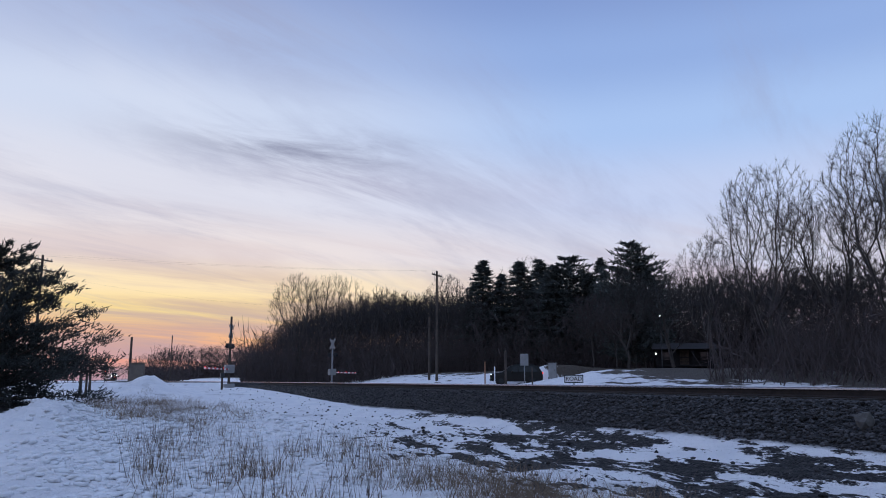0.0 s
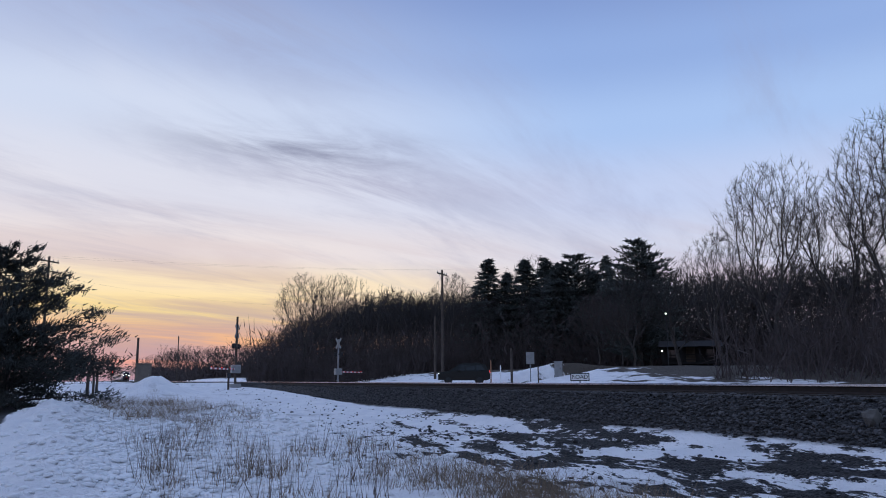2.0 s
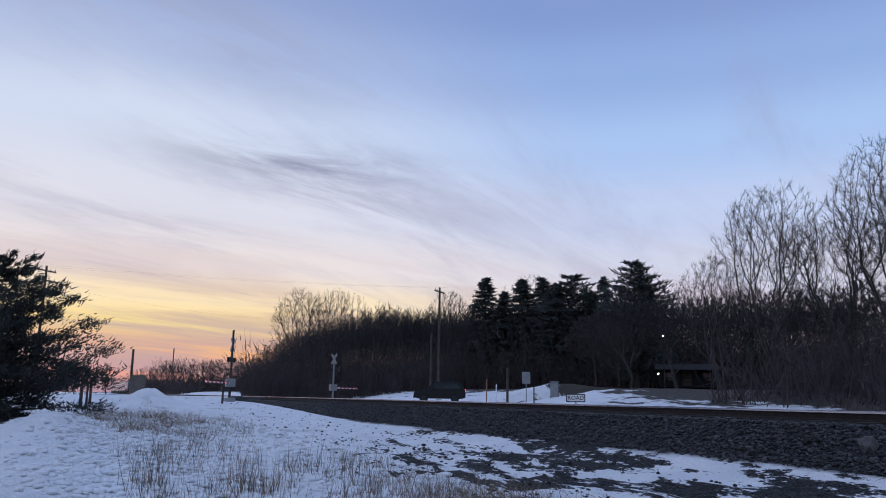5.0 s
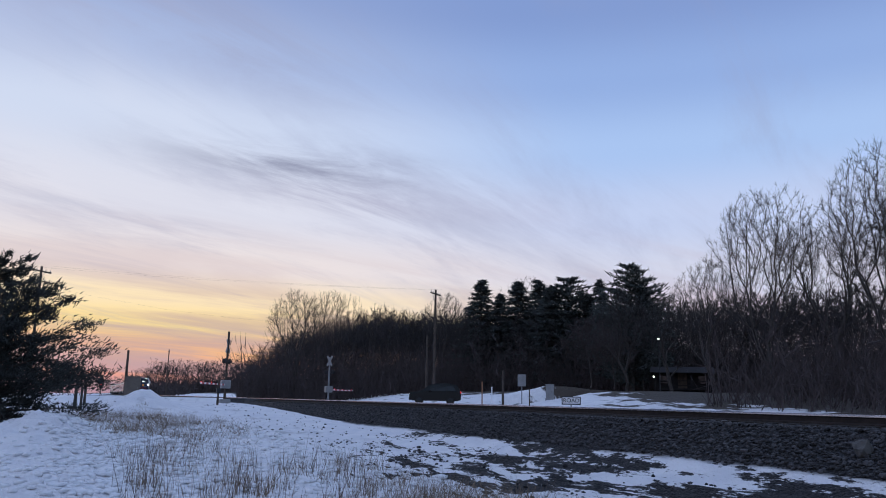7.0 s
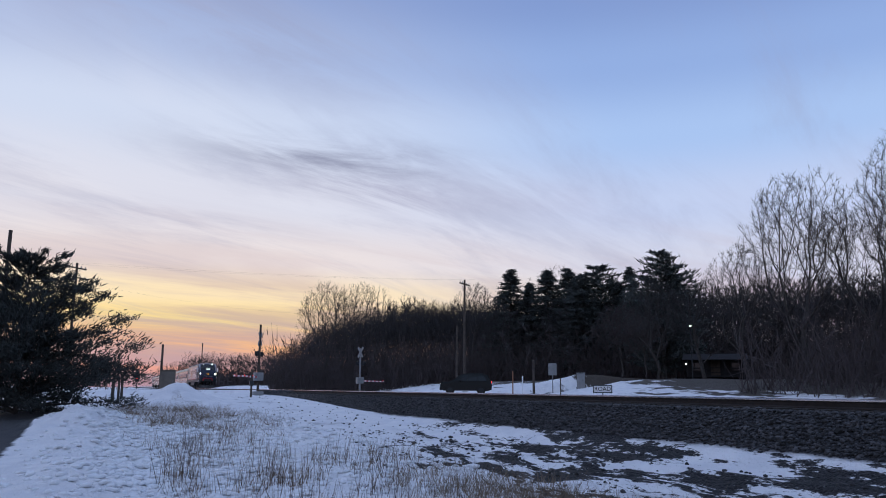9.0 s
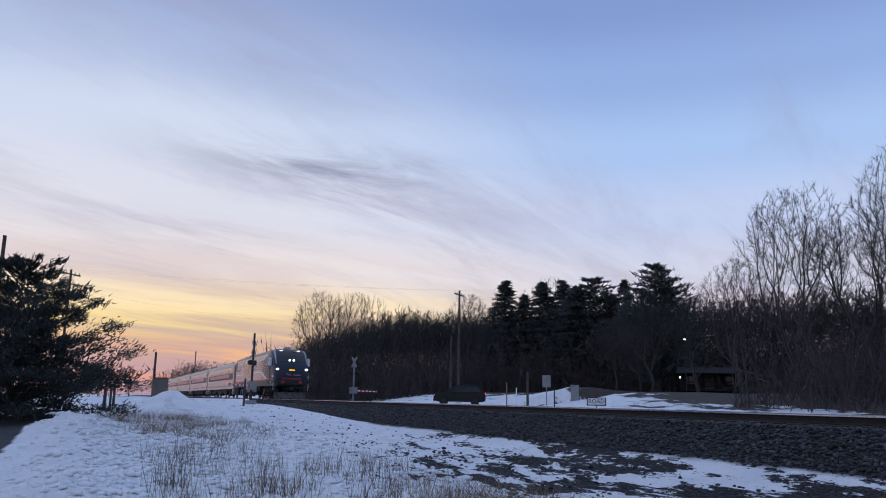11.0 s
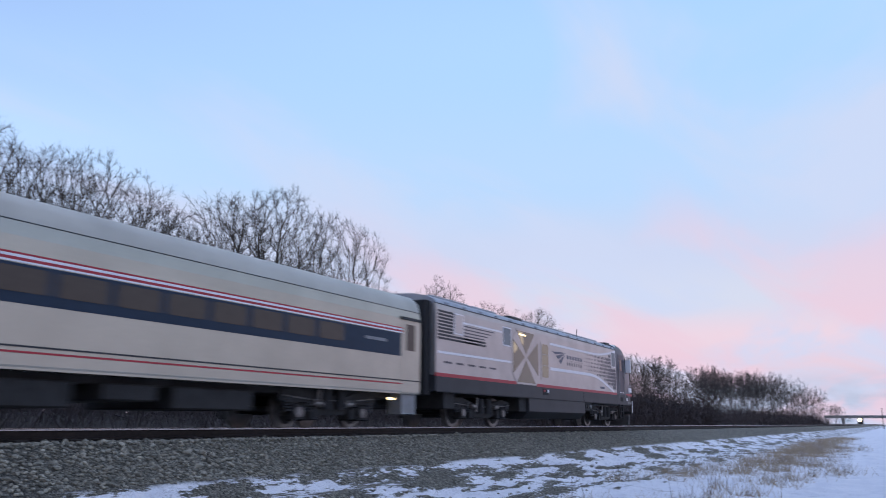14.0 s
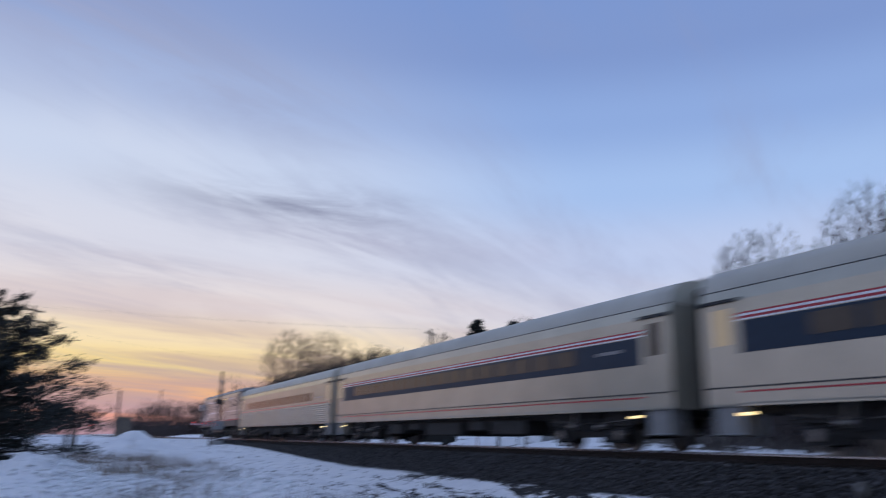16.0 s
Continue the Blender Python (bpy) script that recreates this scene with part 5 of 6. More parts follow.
def coach(fluted=False, seed=0):
    rnd = random.Random(seed)
    H = 1.53
    t = thing("passenger_coach", "fluted stainless steel passenger coach at the end of the train" if fluted else
              "brushed silver passenger coach with blue window band and red stripes", "railway coach", "train")
    half = [(H - 0.02, 0.98), (H, 1.05), (H, 3.10), (H - 0.03, 3.36)]
    ring = lambda u: [(-u, y, z) for y, z in half] + [(-u, -y, z) for y, z in half[::-1]]
    part("body_side", Shape().loft([ring(0.5), ring(25.4)]), COACH, t, "brushed metal body side")
    rh = [(H - 0.035, 3.365), (1.43, 3.62), (1.18, 3.84), (0.65, 3.97), (0, 4.01)]
    rring = lambda u: [(-u, y, z) for y, z in rh] + [(-u, -y, z) for y, z in rh[-2::-1]]
    r = part("roof", Shape().loft([rring(0.5), rring(25.4)]), COACHROOF, t, "dull grey curved roof", True)
    for u in (1.6, 7.0, 12.9, 18.8, 24.2):
        part("roof_vent", Shape().box(-u - 0.3, -u + 0.3, -0.35, 0.35, 3.97, 4.06, 0.02), COACHROOF, r)
    for u0, u1 in ((0.0, 0.5), (25.4, 25.9)):
        part("end_diaphragm", Shape().box(-u1, -u0, -0.75, 0.75, 1.0, 3.75, 0.06), RUBBER, t, "black corridor bellows")
    for sy in (-1, 1):
        part("roof_seam", Shape().box(-25.4, -0.5, sy * (H - 0.05), sy * (H - 0.022), 3.345, 3.362), SLATE, r)
        if fluted:
            for k in range(9):
                z = 1.12 + 0.105 * k
                part("flute", Shape().tube((-25.3, sy * (H + 0.005), z), (-0.6, sy * (H + 0.005), z), 0.035, n=8), COACH, t, "rounded steel flute")
            part("red_stripe", side(rect(0.6, 25.3, 2.06, 2.10), sy, 0.006, H), RED, t)
        else:
            part("window_band", side(rect(1.55, 24.35, 2.02, 2.66), sy, 0.004, H), BLUE, t, "dark blue band round the windows")
            for v0, v1, m in ((2.80, 2.835, RED), (2.755, 2.80, WHITE), (2.705, 2.755, RED), (2.675, 2.705, WHITE)):
                part("stripe", side(rect(1.45, 24.45, v0, v1), sy, 0.005, H), m, t)
            part("lower_stripe", side(rect(1.45, 24.45, 1.24, 1.275), sy, 0.005, H), RED, t, "thin red lower stripe")
        part("belt_seam", side(rect(0.5, 25.4, 1.335, 1.365), sy, 0.012, H), SLATE, t)
        v0, v1 = (2.25, 2.72) if fluted else (2.20, 2.61)
        k = 0
        u = 4.25
        while u < 22.2:
            lit = rnd.random()
            part("window", side([(u, v0 + 0.05), (u, v1 - 0.05), (u + 0.05, v1), (u + 0.95, v1), (u + 1.0, v1 - 0.05), (u + 1.0, v0 + 0.05), (u + 0.95, v0), (u + 0.05, v0)], sy, 0.012, H),
                 LIT if lit > 0.9 else BRONZE, t, "lit coach window" if lit > 0.9 else "bronze-tinted coach window")
            u += 1.16
        part("end_lettering", side(rect(2.3, 3.3, 2.36, 2.44), sy, 0.008, H), CABINET, t)
        for u in (0.62, 24.4):
            d = part("vestibule_door", side(rect(u, u + 0.85, 1.02, 3.1), sy, 0.006, H), COACH, t, "narrow vestibule door")
            part("door_window", side(rect(u + 0.2, u + 0.65, 2.2, 2.95), sy, 0.012, H), LIT if rnd.random() > 0.5 else BRONZE, d)
            part("door_hood", Shape().box(-u - 0.95, -u + 0.05, sy * H, sy * (H + 0.06), 3.08, 3.14, 0.01), SLATE, d)
            part("door_steps", Shape().box(-u - 0.8, -u - 0.05, sy * 1.05, sy * 1.46, 0.42, 0.98, 0.03), CABINET, t)
        for u in (1.75, 24.2):
            part("step_lamp", side(rect(u, u + 0.34, 0.80, 0.86), sy, 0.0, 1.47), GLOW, t, "small lit yellow step lamp")
        part("skirt", side(rect(1.5, 24.4, 0.98, 1.05), sy, 0.003, H - 0.012), COACH, t)
    part("underframe", Shape().box(-25.0, -0.9, -1.1, 1.1, 0.84, 1.0, 0.02), UNDER, t)
    for u0, u1, z in ((7.2, 9.4, 0.42), (9.8, 11.0, 0.55), (11.6, 14.6, 0.40), (15.1, 16.4, 0.6), (17.0, 18.6, 0.45)):
        part("equipment_box", Shape().box(-u1, -u0, -1.35, 1.35, z, 0.86, 0.03), UNDER, t, "grimy underfloor equipment box")
    for u in (4.2, 21.7):
        truck(t, u, 2.6, 0.42)
    return t


def train():
    loco = locomotive()
    cars = [loco, coach(seed=1)]
    for k in range(4):
        cars.append(copy_thing(cars[1], pose(0, 0, 0)))
    cars.append(coach(True, seed=7))
    cars.append(copy_thing(loco, pose(0, 0, 0)))
    tagged(cars[-1], "silver and navy diesel locomotive pushing at the rear of the train")
    return cars


CARS = train()


def nose_at(t):
    return 6.878 + 35.316 * (t - 13) - 0.0668 * (t - 13) ** 2


# ---- road vehicles ----
def car(label, paint, seed, glow):
    t = thing("sport_utility_vehicle", label, "car")
    L, W = 4.85, 0.92
    prof = [(0.02, 0.45), (0.0, 0.78), (0.12, 1.0), (1.1, 1.12), (1.85, 1.64), (2.3, 1.75), (3.9, 1.74), (4.45, 1.62), (4.78, 1.1), (4.85, 0.8), (4.82, 0.42), (4.5, 0.32), (0.35, 0.32)]
    prof = [(u * 0.91, z) for u, z in prof]
    L *= 0.91
    rings = []
    for y, k, n in ((-W, 0.94, 0.0), (-W * 0.97, 1.0, 0.0), (W * 0.97, 1.0, 0.0), (W, 0.94, 0.0)):
        rings.append([(-u, y * (0.80 if z > 1.15 else 1.0), z if k == 1.0 else 0.5 + (z - 0.5) * k) for u, z in prof])
    part("body", Shape().loft(rings), paint, t, smooth=True)
    for sy in (-1, 1):
        for u0, u1, a, b2 in ((1.55, 2.3, 0.45, 0.0), (2.36, 3.15, 0.0, 0.0), (3.2, 4.0, 0.0, 0.3)):
            s = Shape()
            q = [(-u0, sy * W * 0.965, 1.14), (-u1, sy * W * 0.965, 1.14), (-u1 + b2, sy * W * 0.80, 1.60), (-u0 - a, sy * W * 0.80, 1.60)]
            s.loft([[Vector(p) + Vector((0, sy * 0.012, 0)) for p in q], [Vector(p) - Vector((0, sy * 0.02, 0)) for p in q]])
            part("side_window", s, PANE, t)
        part("head_lamp", Shape().box(-0.3, -0.03, sy * 0.52, sy * 0.90, 0.80, 0.92, 0.02), glow, t, "head lamp")
        part("tail_lamp", Shape().box(-L - 0.0, -L + 0.14, sy * 0.66, sy * 0.90, 0.98, 1.12, 0.02), REDLAMP if glow is SOFTLAMP else RED, t, "red tail lamp")
        part("wing_mirror", Shape().box(-1.85, -1.7, sy * 0.93, sy * 1.1, 1.08, 1.22, 0.03), paint, t)
        part("roof_rail", Shape().line([(-2.2, sy * 0.64, 1.78), (-3.7, sy * 0.64, 1.77)], 0.02), UNDER, t)
        for u in (0.85, 3.5):
            w = part("wheel", Shape().tube((-u, sy * 0.72, 0.36), (-u, sy * 0.955, 0.36), 0.36, n=24), RUBBER, t)
            part("rim", Shape().tube((-u, sy * 0.95, 0.36), (-u, sy * 0.965, 0.36), 0.23, n=16), SLATE, w)
    part("windscreen", Shape().loft([[(-1.08, -0.8, 1.16), (-1.08, 0.8, 1.16), (-1.68, 0.68, 1.62), (-1.68, -0.68, 1.62)], [(-1.11, -0.8, 1.12), (-1.11, 0.8, 1.12), (-1.72, 0.68, 1.59), (-1.72, -0.68, 1.59)]]), PANE, t)
    part("grille", Shape().box(-0.08, 0.01, -0.45, 0.45, 0.6, 0.9, 0.02), UNDER, t)
    part("bumper", Shape().box(-0.2, 0.03, -0.9, 0.9, 0.36, 0.58, 0.05), UNDER, t)
    return t


SUV = car("black sport utility vehicle waiting at the crossing", BLACKCAR, 1, SOFTLAMP)


def parked(label, paint, x, y, turn):
    c = car(label, paint, 2, GALV)
    c.matrix_basis = pose(x, y, at_ground(x, y), 0, 0, turn)
    tagged(c, group="parked cars")
    return c


parked("white sport utility vehicle parked on the asphalt", WHITECAR, 72, -2.7, 172)
parked("dark grey car parked beyond the white one", GREYCAR, 88, -2.4, 160)
parked("black car parked at the far end of the lot", BLACKCAR, 104, -2.2, 165)


# ---- crossing, poles and roadside things ----
def gate_mast(x, y, arm_to, lamps, turn, tall):
    z = at_ground(x, y)
    t = thing("crossing_signal", "railway crossing signal mast with crossbuck, lamps and lowered gate", "crossing signal", "crossing signals", at=pose(x, y, z))
    part("base", Shape().box(-0.35, 0.35, -0.35, 0.35, -0.1, 0.25, 0.04), CABINET, t)
    part("mast", Shape().tube((0, 0, 0.1), (0, 0, tall), 0.085, 0.07, n=12), WOOD if tall > 4.5 else GALV, t)
    head = part("crossbuck", Shape().box(-0.55, 0.55, -0.10, 0.10, -0.01, 0.01), CABINET, t, "crossed boards seen from behind")
    head.matrix_basis = pose(0.0, 0, 3.75) @ pose(0, 0, 0, 0, 0, turn) @ pose(0, 0, 0, 90, 0, 0) @ pose(0, 0, 0, 0, 0, 52)
    h2 = part("crossbuck", Shape().box(-0.55, 0.55, -0.10, 0.10, 0.012, 0.03), CABINET, t)
    h2.matrix_basis = pose(0.0, 0, 3.75) @ pose(0, 0, 0, 0, 0, turn) @ pose(0, 0, 0, 90, 0, 0) @ pose(0, 0, 0, 0, 0, -52)
    bar = part("lamp_bar", Shape().box(-0.5, 0.5, -0.04, 0.04, -0.03, 0.03), SLATE, t)
    bar.matrix_basis = pose(0, 0, 2.75, 0, 0, turn)
    for sx in (-0.42, 0.42):
        part("lamp_hood", Shape().tube((sx, -0.06, 0), (sx, 0.12, 0), 0.17, n=16), RUBBER, bar)
        part("lamp", Shape().tube((sx, 0.12, 0), (sx, 0.13, 0), 0.12, n=14), REDLAMP if lamps and sx < 0 else RED, bar)
    part("motor_box", Shape().box(-0.32, 0.32, -0.3, 0.3, 0.95, 1.5, 0.04), CABINET, t, "grey gate motor box")
    arm = part("gate_arm", Shape().box(0, 5.6, -0.04, 0.04, -0.05, 0.05), WHITE, t, "lowered striped gate arm")
    arm.matrix_basis = pose(0, 0, 1.2, 0, 0, arm_to)
    for k in range(6):
        part("arm_stripe", Shape().box(0.5 + 0.9 * k, 0.95 + 0.9 * k, -0.045, 0.045, -0.055, 0.055), RED, arm)
    for k in (1.4, 3.3, 5.5):
        part("arm_lamp", Shape().tube((k, 0, 0.05), (k, 0, 0.10), 0.022, n=8), REDLAMP, arm)
    return t


gate_mast(*polar(80.9, 55.0), -24, False, 150, 4.75)
gate_mast(*polar(73.75, 71.5), 140, True, 24, 4.1)


def pole(name, label, x, y, h, arms=0, lean=0.0, r=0.14, turn=0.0):
    t = thing(name, label, "pole", "wooden poles", at=pose(x, y, at_ground(x, y) - 0.2, lean, 0, turn))
    part("shaft", Shape().tube((0, 0, 0), (0, 0, h + 0.2), r, r * 0.72, n=12), WOOD, t)
    for k in range(arms):
        z = h - 0.25 - 0.9 * k
        a = part("crossarm", Shape().box(-1.2, 1.2, -0.06, 0.06, z - 0.06, z + 0.06, 0.01), WOOD, t)
        for sx in (-1.1, -0.55, 0.55, 1.1):
            part("insulator", Shape().tube((sx, 0, z + 0.06), (sx, 0, z + 0.24), 0.05, 0.03, n=8), GALV, a)
        part("brace", Shape().line([(-0.6, 0.07, z - 0.05), (0, 0.12, z - 0.6), (0.6, 0.07, z - 0.05)], 0.02), GALV, a)
    return t


def top_of(az, el, r):
    x, y = polar(az, r)
    return x, y, 1.5 + r * math.tan(radians(el)) - at_ground(x, y)


def poles():
    xl, yl, hl = top_of(93.2, 8.1, 80)
    xm, ym, hm = top_of(66.2, 7.95, 80)
    pole("utility_pole", "wooden utility pole with crossarm and wires behind a pine", xl, yl, hl, 2, turn=140)
    pole("utility_pole", "tall wooden utility pole with a crossarm by the crossing", xm, ym, hm, 1, turn=132)
    x, y, h = top_of(66.75, 4.6, 84)
    pole("short_pole", "short dark wooden pole beside the tall one", x, y, h)
    x, y, h = top_of(87.4, 2.9, 62)
    pole("wooden_post", "plain leaning wooden post by a grey cabinet", x, y, h, r=0.11)
    x, y, h = top_of(84.8, 3.05, 190)
    pole("utility_pole", "distant wooden utility pole beside the track", x, y, h, 1)
    x, y, h = top_of(97.3, 9.9, 62)
    pole("utility_pole", "tall plain wooden pole behind the pine", x, y, h, r=0.17)
    x, y, h = top_of(89.8, 1.0, 46)
    pole("marker_post", "short dark wooden post in the snow", x, y, h, r=0.08)
    x, y, h = top_of(35.2, 6.2, 58)
    pole("bare_pole", "slim pale pole at the wood's edge", x, y, h, r=0.07)
    for label, az, el, r, rad in (("short dark post with a small box near the gate", 81.35, 1.25, 50, 0.07), ("dark wooden post beside a pine", 90.35, 1.0, 44, 0.09), ("pale weathered post beside a pine", 90.0, 0.6, 43, 0.07)):
        x, y, h = top_of(az, el, r)
        t = pole("marker_post", label, x, y, h, r=rad)
        if rad == 0.07 and el > 1:
            part("box", Shape().box(-0.16, 0.16, -0.12, 0.12, h * 0.55, h * 0.55 + 0.3, 0.02), SLATE, t)
    for az, el, r in ((-89.3, 1.0, 300), (-90.6, 1.35, 240), (-91.5, 1.2, 260), (-92.3, 1.15, 280)):
        x, y, h = top_of(az, el, r)
        pole("utility_pole", "distant utility pole beyond the car park", x, y, h, r=0.14)
    # sagging wires
    def wire(a, b, sag):
        c = bpy.data.curves.new("wire", "CURVE")
        c.dimensions, c.bevel_depth, c.bevel_resolution = "3D", 0.003, 1
        s = c.splines.new("POLY")
        s.points.add(24)
        for k, p in enumerate(s.points):
            q = k / 24
            p.co = (*(Vector(a).lerp(Vector(b), q) - Vector((0, 0, sag * 4 * q * (1 - q)))), 1)
        c.materials.append(RUBBER)
        tagged(new("overhead_wire", c), "thin sagging black overhead wire between the poles", "wire", "overhead wires")
    zl, zm = at_ground(xl, yl) + hl, at_ground(xm, ym) + hm
    for o in (-1.1, 1.1):
        wire((xl + o * 0.5, yl + o * 0.87, zl), (xm + o * 0.5, ym + o * 0.87, zm), 0.3)
    wire((xl, yl, zl - 1.7), (-96, 21, 10.6), 0.5)


poles()


def cabinets():
    for label, az, r, w, d, h, tilt in (("tan-brown signal cabinet beside the crossing", 86.95, 60, 1.05, 0.9, 1.75, 0), ("pale utility box behind the track", 57.85, 62, 0.62, 0.5, 1.15, 0)):
        x, y = polar(az, r)
        skin = TAN if w > 1 else CABINET
        t = thing("signal_cabinet", label, "cabinet", at=pose(x, y, at_ground(x, y) - 0.05, 0, 0, az))
        part("body", Shape().box(-w / 2, w / 2, -d / 2, d / 2, 0.1, h, 0.03), skin, t)
        part("plinth", Shape().box(-w / 2 - 0.05, w / 2 + 0.05, -d / 2 - 0.05, d / 2 + 0.05, -0.1, 0.12, 0.02), GALV, t)
        part("cap", Shape().box(-w / 2 - 0.04, w / 2 + 0.04, -d / 2 - 0.04, d / 2 + 0.04, h, h + 0.06, 0.02), skin, t)
        dr = part("door", Shape().box(-w / 2 + 0.06, w / 2 - 0.06, -d / 2 - 0.02, -d / 2 + 0.0, 0.2, h - 0.08, 0.008), skin, t)
        part("handle", Shape().box(w / 2 - 0.18, w / 2 - 0.14, -d / 2 - 0.05, -d / 2 - 0.02, h * 0.5, h * 0.62), STEEL, dr)


cabinets()


def roadside():
    # a low white sign that reads ROAD
    x, y = polar(56.35, 34)
    z = at_ground(x, y)
    zc = 1.5 + 34 * math.tan(radians(0.12))
    t = thing("road_sign", "small white sign with black letters beyond the rails", "sign", at=pose(x, y, z, 0, 0, 56.35))
    part("post", Shape().box(-0.03, 0.03, 0.0, 0.04, -0.1, zc - z + 0.1), GALV, t)
    part("frame", Shape().box(-0.40, 0.40, 0.0, 0.02, zc - z - 0.17, zc - z + 0.17, 0.006), SLATE, t, "dark sign frame")
    part("board", Shape().box(-0.36, 0.36, -0.02, 0.0, zc - z - 0.13, zc - z + 0.13, 0.006), WHITE, t)
    c = bpy.data.curves.new("road_letters", "FONT")
    c.body, c.size, c.align_x, c.align_y, c.extrude = "ROAD", 0.24, "CENTER", "CENTER", 0.003
    c.materials.append(RUBBER)
    w = new("letters", c)
    w.parent = t
    w.matrix_basis = pose(0, -0.026, zc - z, 90)
    # posts and a panel sign seen from behind
    for label, az, el, r, rad, m in (("tall pale wooden post beyond the track", 61.2, 2.2, 60, 0.10, WOOD), ("slim white marker post in snow", 62.0, 1.05, 58, 0.05, WHITE),
                                     ("orange marker post in the snow", 62.7, 1.4, 58, 0.05, ORANGEPAINT), ("slim brown post by the panel sign", 59.3, 1.0, 60, 0.05, WOOD)):
        x, y, h = top_of(az, el, r)
        t = thing("marker_post", label, "post", at=pose(x, y, at_ground(x, y) - 0.1))
        part("shaft", Shape().tube((0, 0, 0), (0, 0, h), rad, rad * 0.9, n=10), m, t)
        part("cap", Shape().tube((0, 0, h), (0, 0, h + 0.05), rad * 0.95, rad * 0.5, n=10), m, t)
    x, y, h = top_of(59.85, 2.0, 64)
    t = thing("panel_sign", "grey metal sign panel seen from behind on a post", "sign", at=pose(x, y, at_ground(x, y) - 0.1, 0, 0, 60))
    part("post", Shape().box(-0.04, 0.04, -0.04, 0.04, 0, h), GALV, t)
    part("panel", Shape().box(-0.33, 0.33, -0.06, -0.03, h - 0.95, h, 0.01), CABINET, t)
    # red signal by the track, far off
    x, y, h = top_of(88.9, 0.95, 160)
    t = thing("track_signal", "distant track signal showing two red lamps", "signal", at=pose(x, y, at_ground(x, y)))
    part("mast", Shape().tube((0, 0, 0), (0, 0, h), 0.08, n=8), SLATE, t)
    part("head", Shape().box(-0.2, 0.2, -0.35, 0.35, h - 1.6, h + 0.3, 0.04), RUBBER, t)
    for k in (0.0, -1.0):
        part("lamp", Shape().tube((0.2, 0, h + k), (0.26, 0, h + k), 0.07, n=12), REDLAMP, t)
    # a dark stone on the bank
    b = bmesh.new()
    bmesh.ops.create_icosphere(b, subdivisions=2, radius=0.17)
    for q in b.verts:
        q.co *= 0.8 + 0.35 * noise.noise(q.co * 9)
    me = bpy.data.meshes.new("stone")
    b.to_mesh(me)
    b.free()
    me.materials.append(ROCK)
    ob = new("stone", me)
    ob.matrix_basis = pose(-8.35, 10.75, at_ground(-8.35, 10.75) + 0.1)
    tagged(ob, "large pale grey stone lying on the ballast", "stone")


ORANGEPAINT = mat("faded_orange_plastic", (0.32, 0.15, 0.08), 0.6, vary=0.15)
roadside()


def house():
    x, y = polar(48.7, 86)
    z = at_ground(x, y)
    t = thing("house", "low dark house with a porch and small lit lamps", "house", at=pose(x, y, z, 0, 0, 49))
    part("wall", Shape().box(-2.8, 2.8, -2.5, 2.5, 0, 2.05), SIDING, t)
    part("roof", Shape().loft([[(-3.1, -4.2, 2.0), (-3.1, 0, 2.75), (-3.1, 3.0, 2.0)], [(3.1, -4.2, 2.0), (3.1, 0, 2.75), (3.1, 3.0, 2.0)]]), SIDING, t)
    part("porch_floor", Shape().box(-2.7, 2.7, -4.1, -2.5, 0.3, 0.45), SIDING, t)
    for k in range(4):
        part("porch_post", Shape().box(-2.7 + 1.76 * k, -2.58 + 1.76 * k, -4.05, -3.93, 0.4, 2.02), SIDING, t)
    part("porch_rail", Shape().box(-2.65, 2.65, -4.03, -3.97, 1.15, 1.22).box(-2.65, 2.65, -4.03, -3.97, 0.7, 0.75), SIDING, t)
    for u in (-1.8, 1.9):
        w = part("window", Shape().box(u - 0.5, u + 0.5, -2.56, -2.5, 0.9, 1.8), SIDING, t)
        part("pane", Shape().box(u - 0.43, u + 0.43, -2.58, -2.56, 0.97, 1.73), PANE, w)
    part("door", Shape().box(-0.45, 0.45, -2.55, -2.5, 0.45, 1.98), WOOD, t)
    part("porch_lamp", Shape().tube((-2.75, -4.15, 1.5), (-2.75, -4.15, 1.64), 0.07, n=8), SOFTLAMP, t, "small lit porch lamp")
    x, y = polar(50.2, 78)
    t = thing("street_lamp", "small lit lamp on a slim pole among the trees", "lamp", at=pose(x, y, at_ground(x, y)))
    h = 1.5 + 78 * math.tan(radians(4.45)) - at_ground(x, y)
    part("pole", Shape().tube((0, 0, 0), (0, 0, h), 0.05, n=8), SLATE, t)
    part("lamp", Shape().tube((0, 0, h), (0, 0, h + 0.12), 0.08, n=10), SOFTLAMP, t)


house()


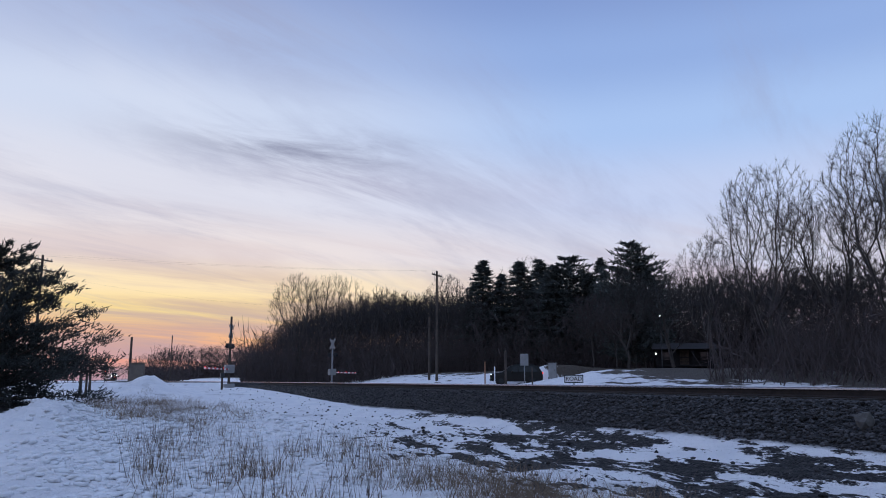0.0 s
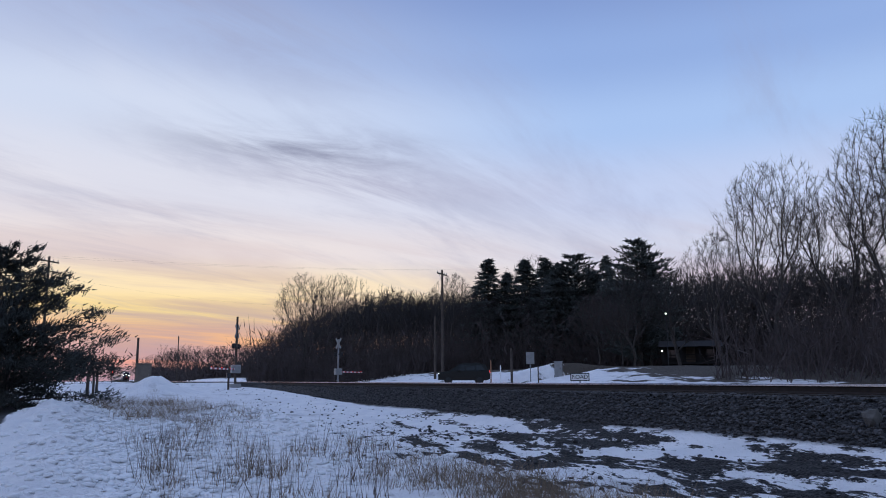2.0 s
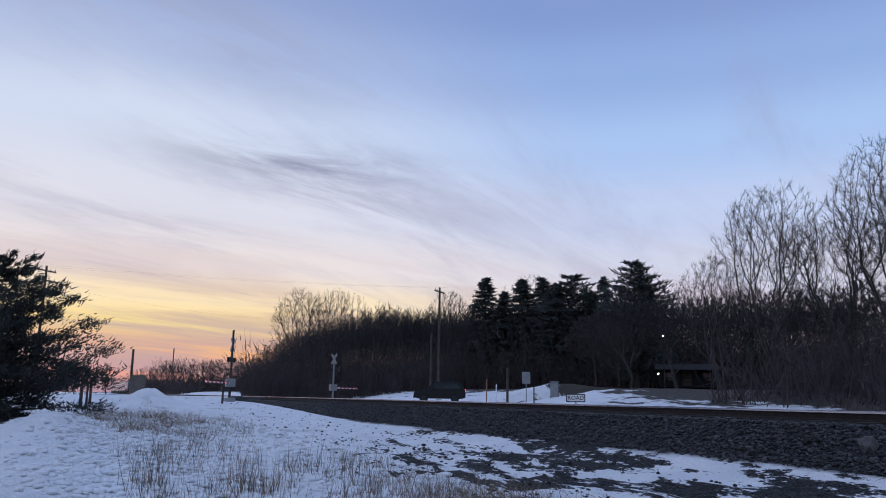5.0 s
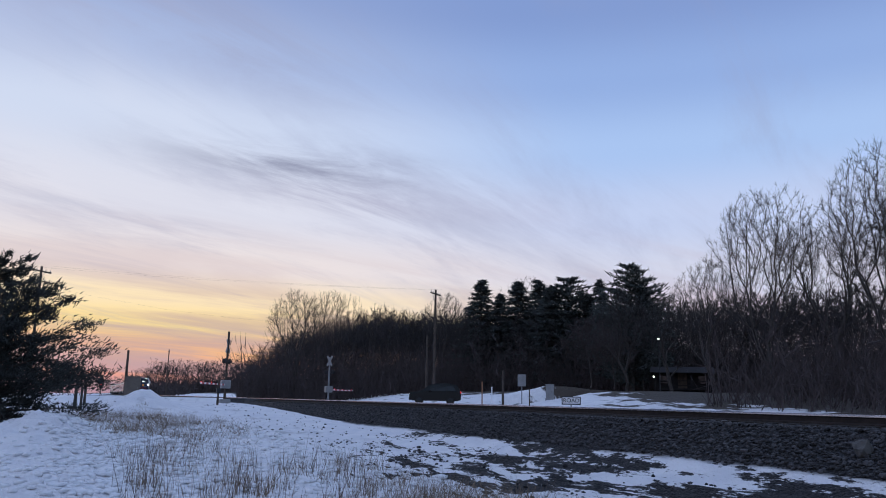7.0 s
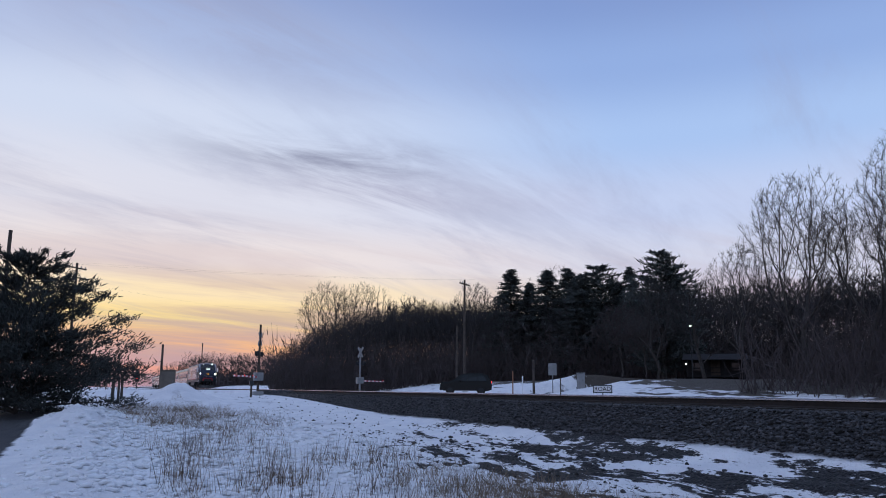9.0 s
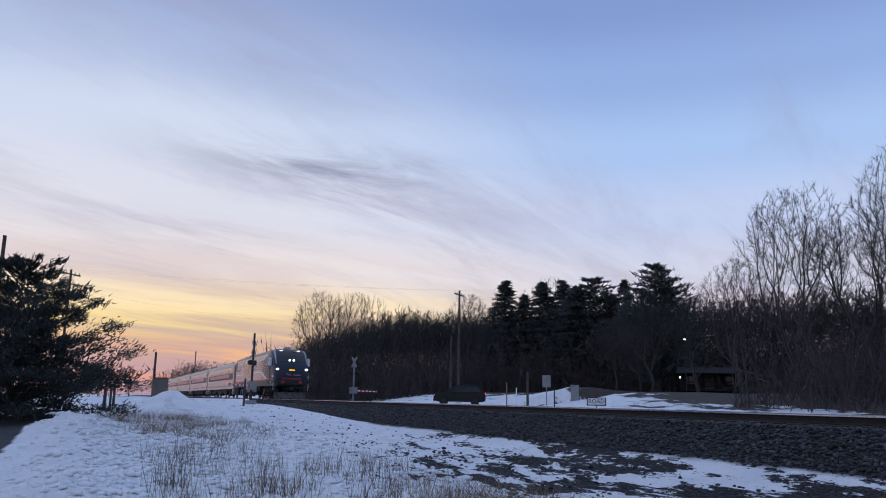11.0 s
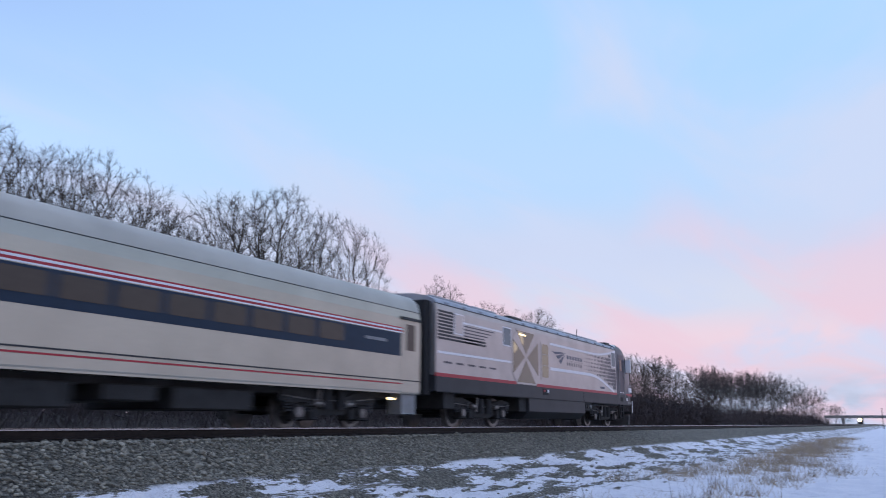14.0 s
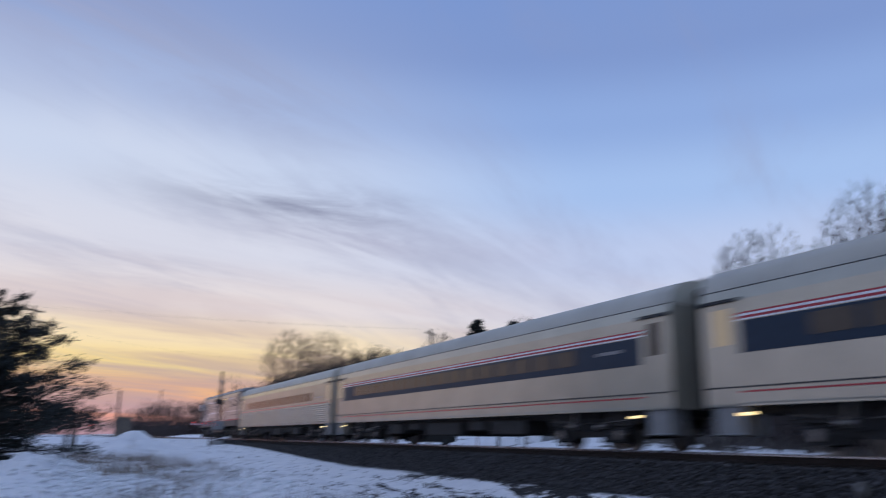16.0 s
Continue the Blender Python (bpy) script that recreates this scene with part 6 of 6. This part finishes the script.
def beyond_the_lot():
    # an overbridge across the end of the view, and a train standing far down the line
    t = thing("road_bridge", "distant concrete road bridge over the railway", "bridge", at=pose(430, 0, 0))
    part("deck", Shape().box(-5, 5, -75, 30, 4.4, 5.1, 0.1), CABINET, t)
    part("parapet", Shape().box(-5.2, -4.9, -75, 30, 5.1, 5.7, 0.05), CABINET, t)
    for y in (-60, -40, -20, -2, 22):
        part("pier", Shape().box(-3, 3, y - 0.6, y + 0.6, -0.5, 4.4, 0.1), CABINET, t)
    f = thing("freight_locomotive", "distant dark locomotive with bright head lamp facing the viewer", "locomotive", at=pose(600, 20.7, RAIL))
    part("body", Shape().box(0, 18, -1.5, 1.5, 1.1, 4.2, 0.2), SLATE, f)
    part("nose", Shape().box(-2, 0.2, -1.2, 1.2, 1.1, 2.9, 0.2), SLATE, f)
    part("frame", Shape().box(-2.6, 18.4, -1.5, 1.5, 0.35, 1.1, 0.05), UNDER, f)
    # disc far wider than a lamp, so the glare is built into its shape
    part("head_lamp", Shape().tube((-2.05, 0, 3.1), (-2.0, 0, 3.1), 1.1, n=14), FARBEAM, f, "bright warm head lamp")
    part("cab", Shape().box(0.0, 2.6, -1.45, 1.45, 2.8, 4.5, 0.15), SLATE, f)


FARBEAM = mat("warm_far_lamp", (0.9, 0.8, 0.6), emit=(1.0, 0.8, 0.45), power=6)
beyond_the_lot()


# ---- what moves ----
def motions():
    for k, c in enumerate(CARS):
        rows = []
        for t in range(17):
            if k == 0:
                m = pose(nose_at(t), TRACK, RAIL - 0.05)
            elif k < 7:
                m = pose(nose_at(t) - 21.9 - 25.9 * (k - 1), TRACK, RAIL - 0.05)
            else:
                m = pose(nose_at(t) - 21.9 - 25.9 * 6 - 22.0, TRACK, RAIL - 0.05, 0, 0, 180)
            rows.append((t, m))
        walk(c, rows)
    # the car rolls up to the gate and stops
    rows = []
    for t, s in ((0, 13.9), (0.5, 12.4), (1, 11.0), (1.5, 9.8), (2, 8.9), (2.5, 8.2), (3, 7.75), (3.5, 7.45), (4.5, 7.2), (6, 7.2), (16, 7.2)):
        x, y = -66 + 0.41 * s, 19 + 0.91 * s
        rows.append((t, pose(x, y, at_ground(x, y) + 0.01, 0, 0, -114.3)))
    walk(SUV, rows)


motions()
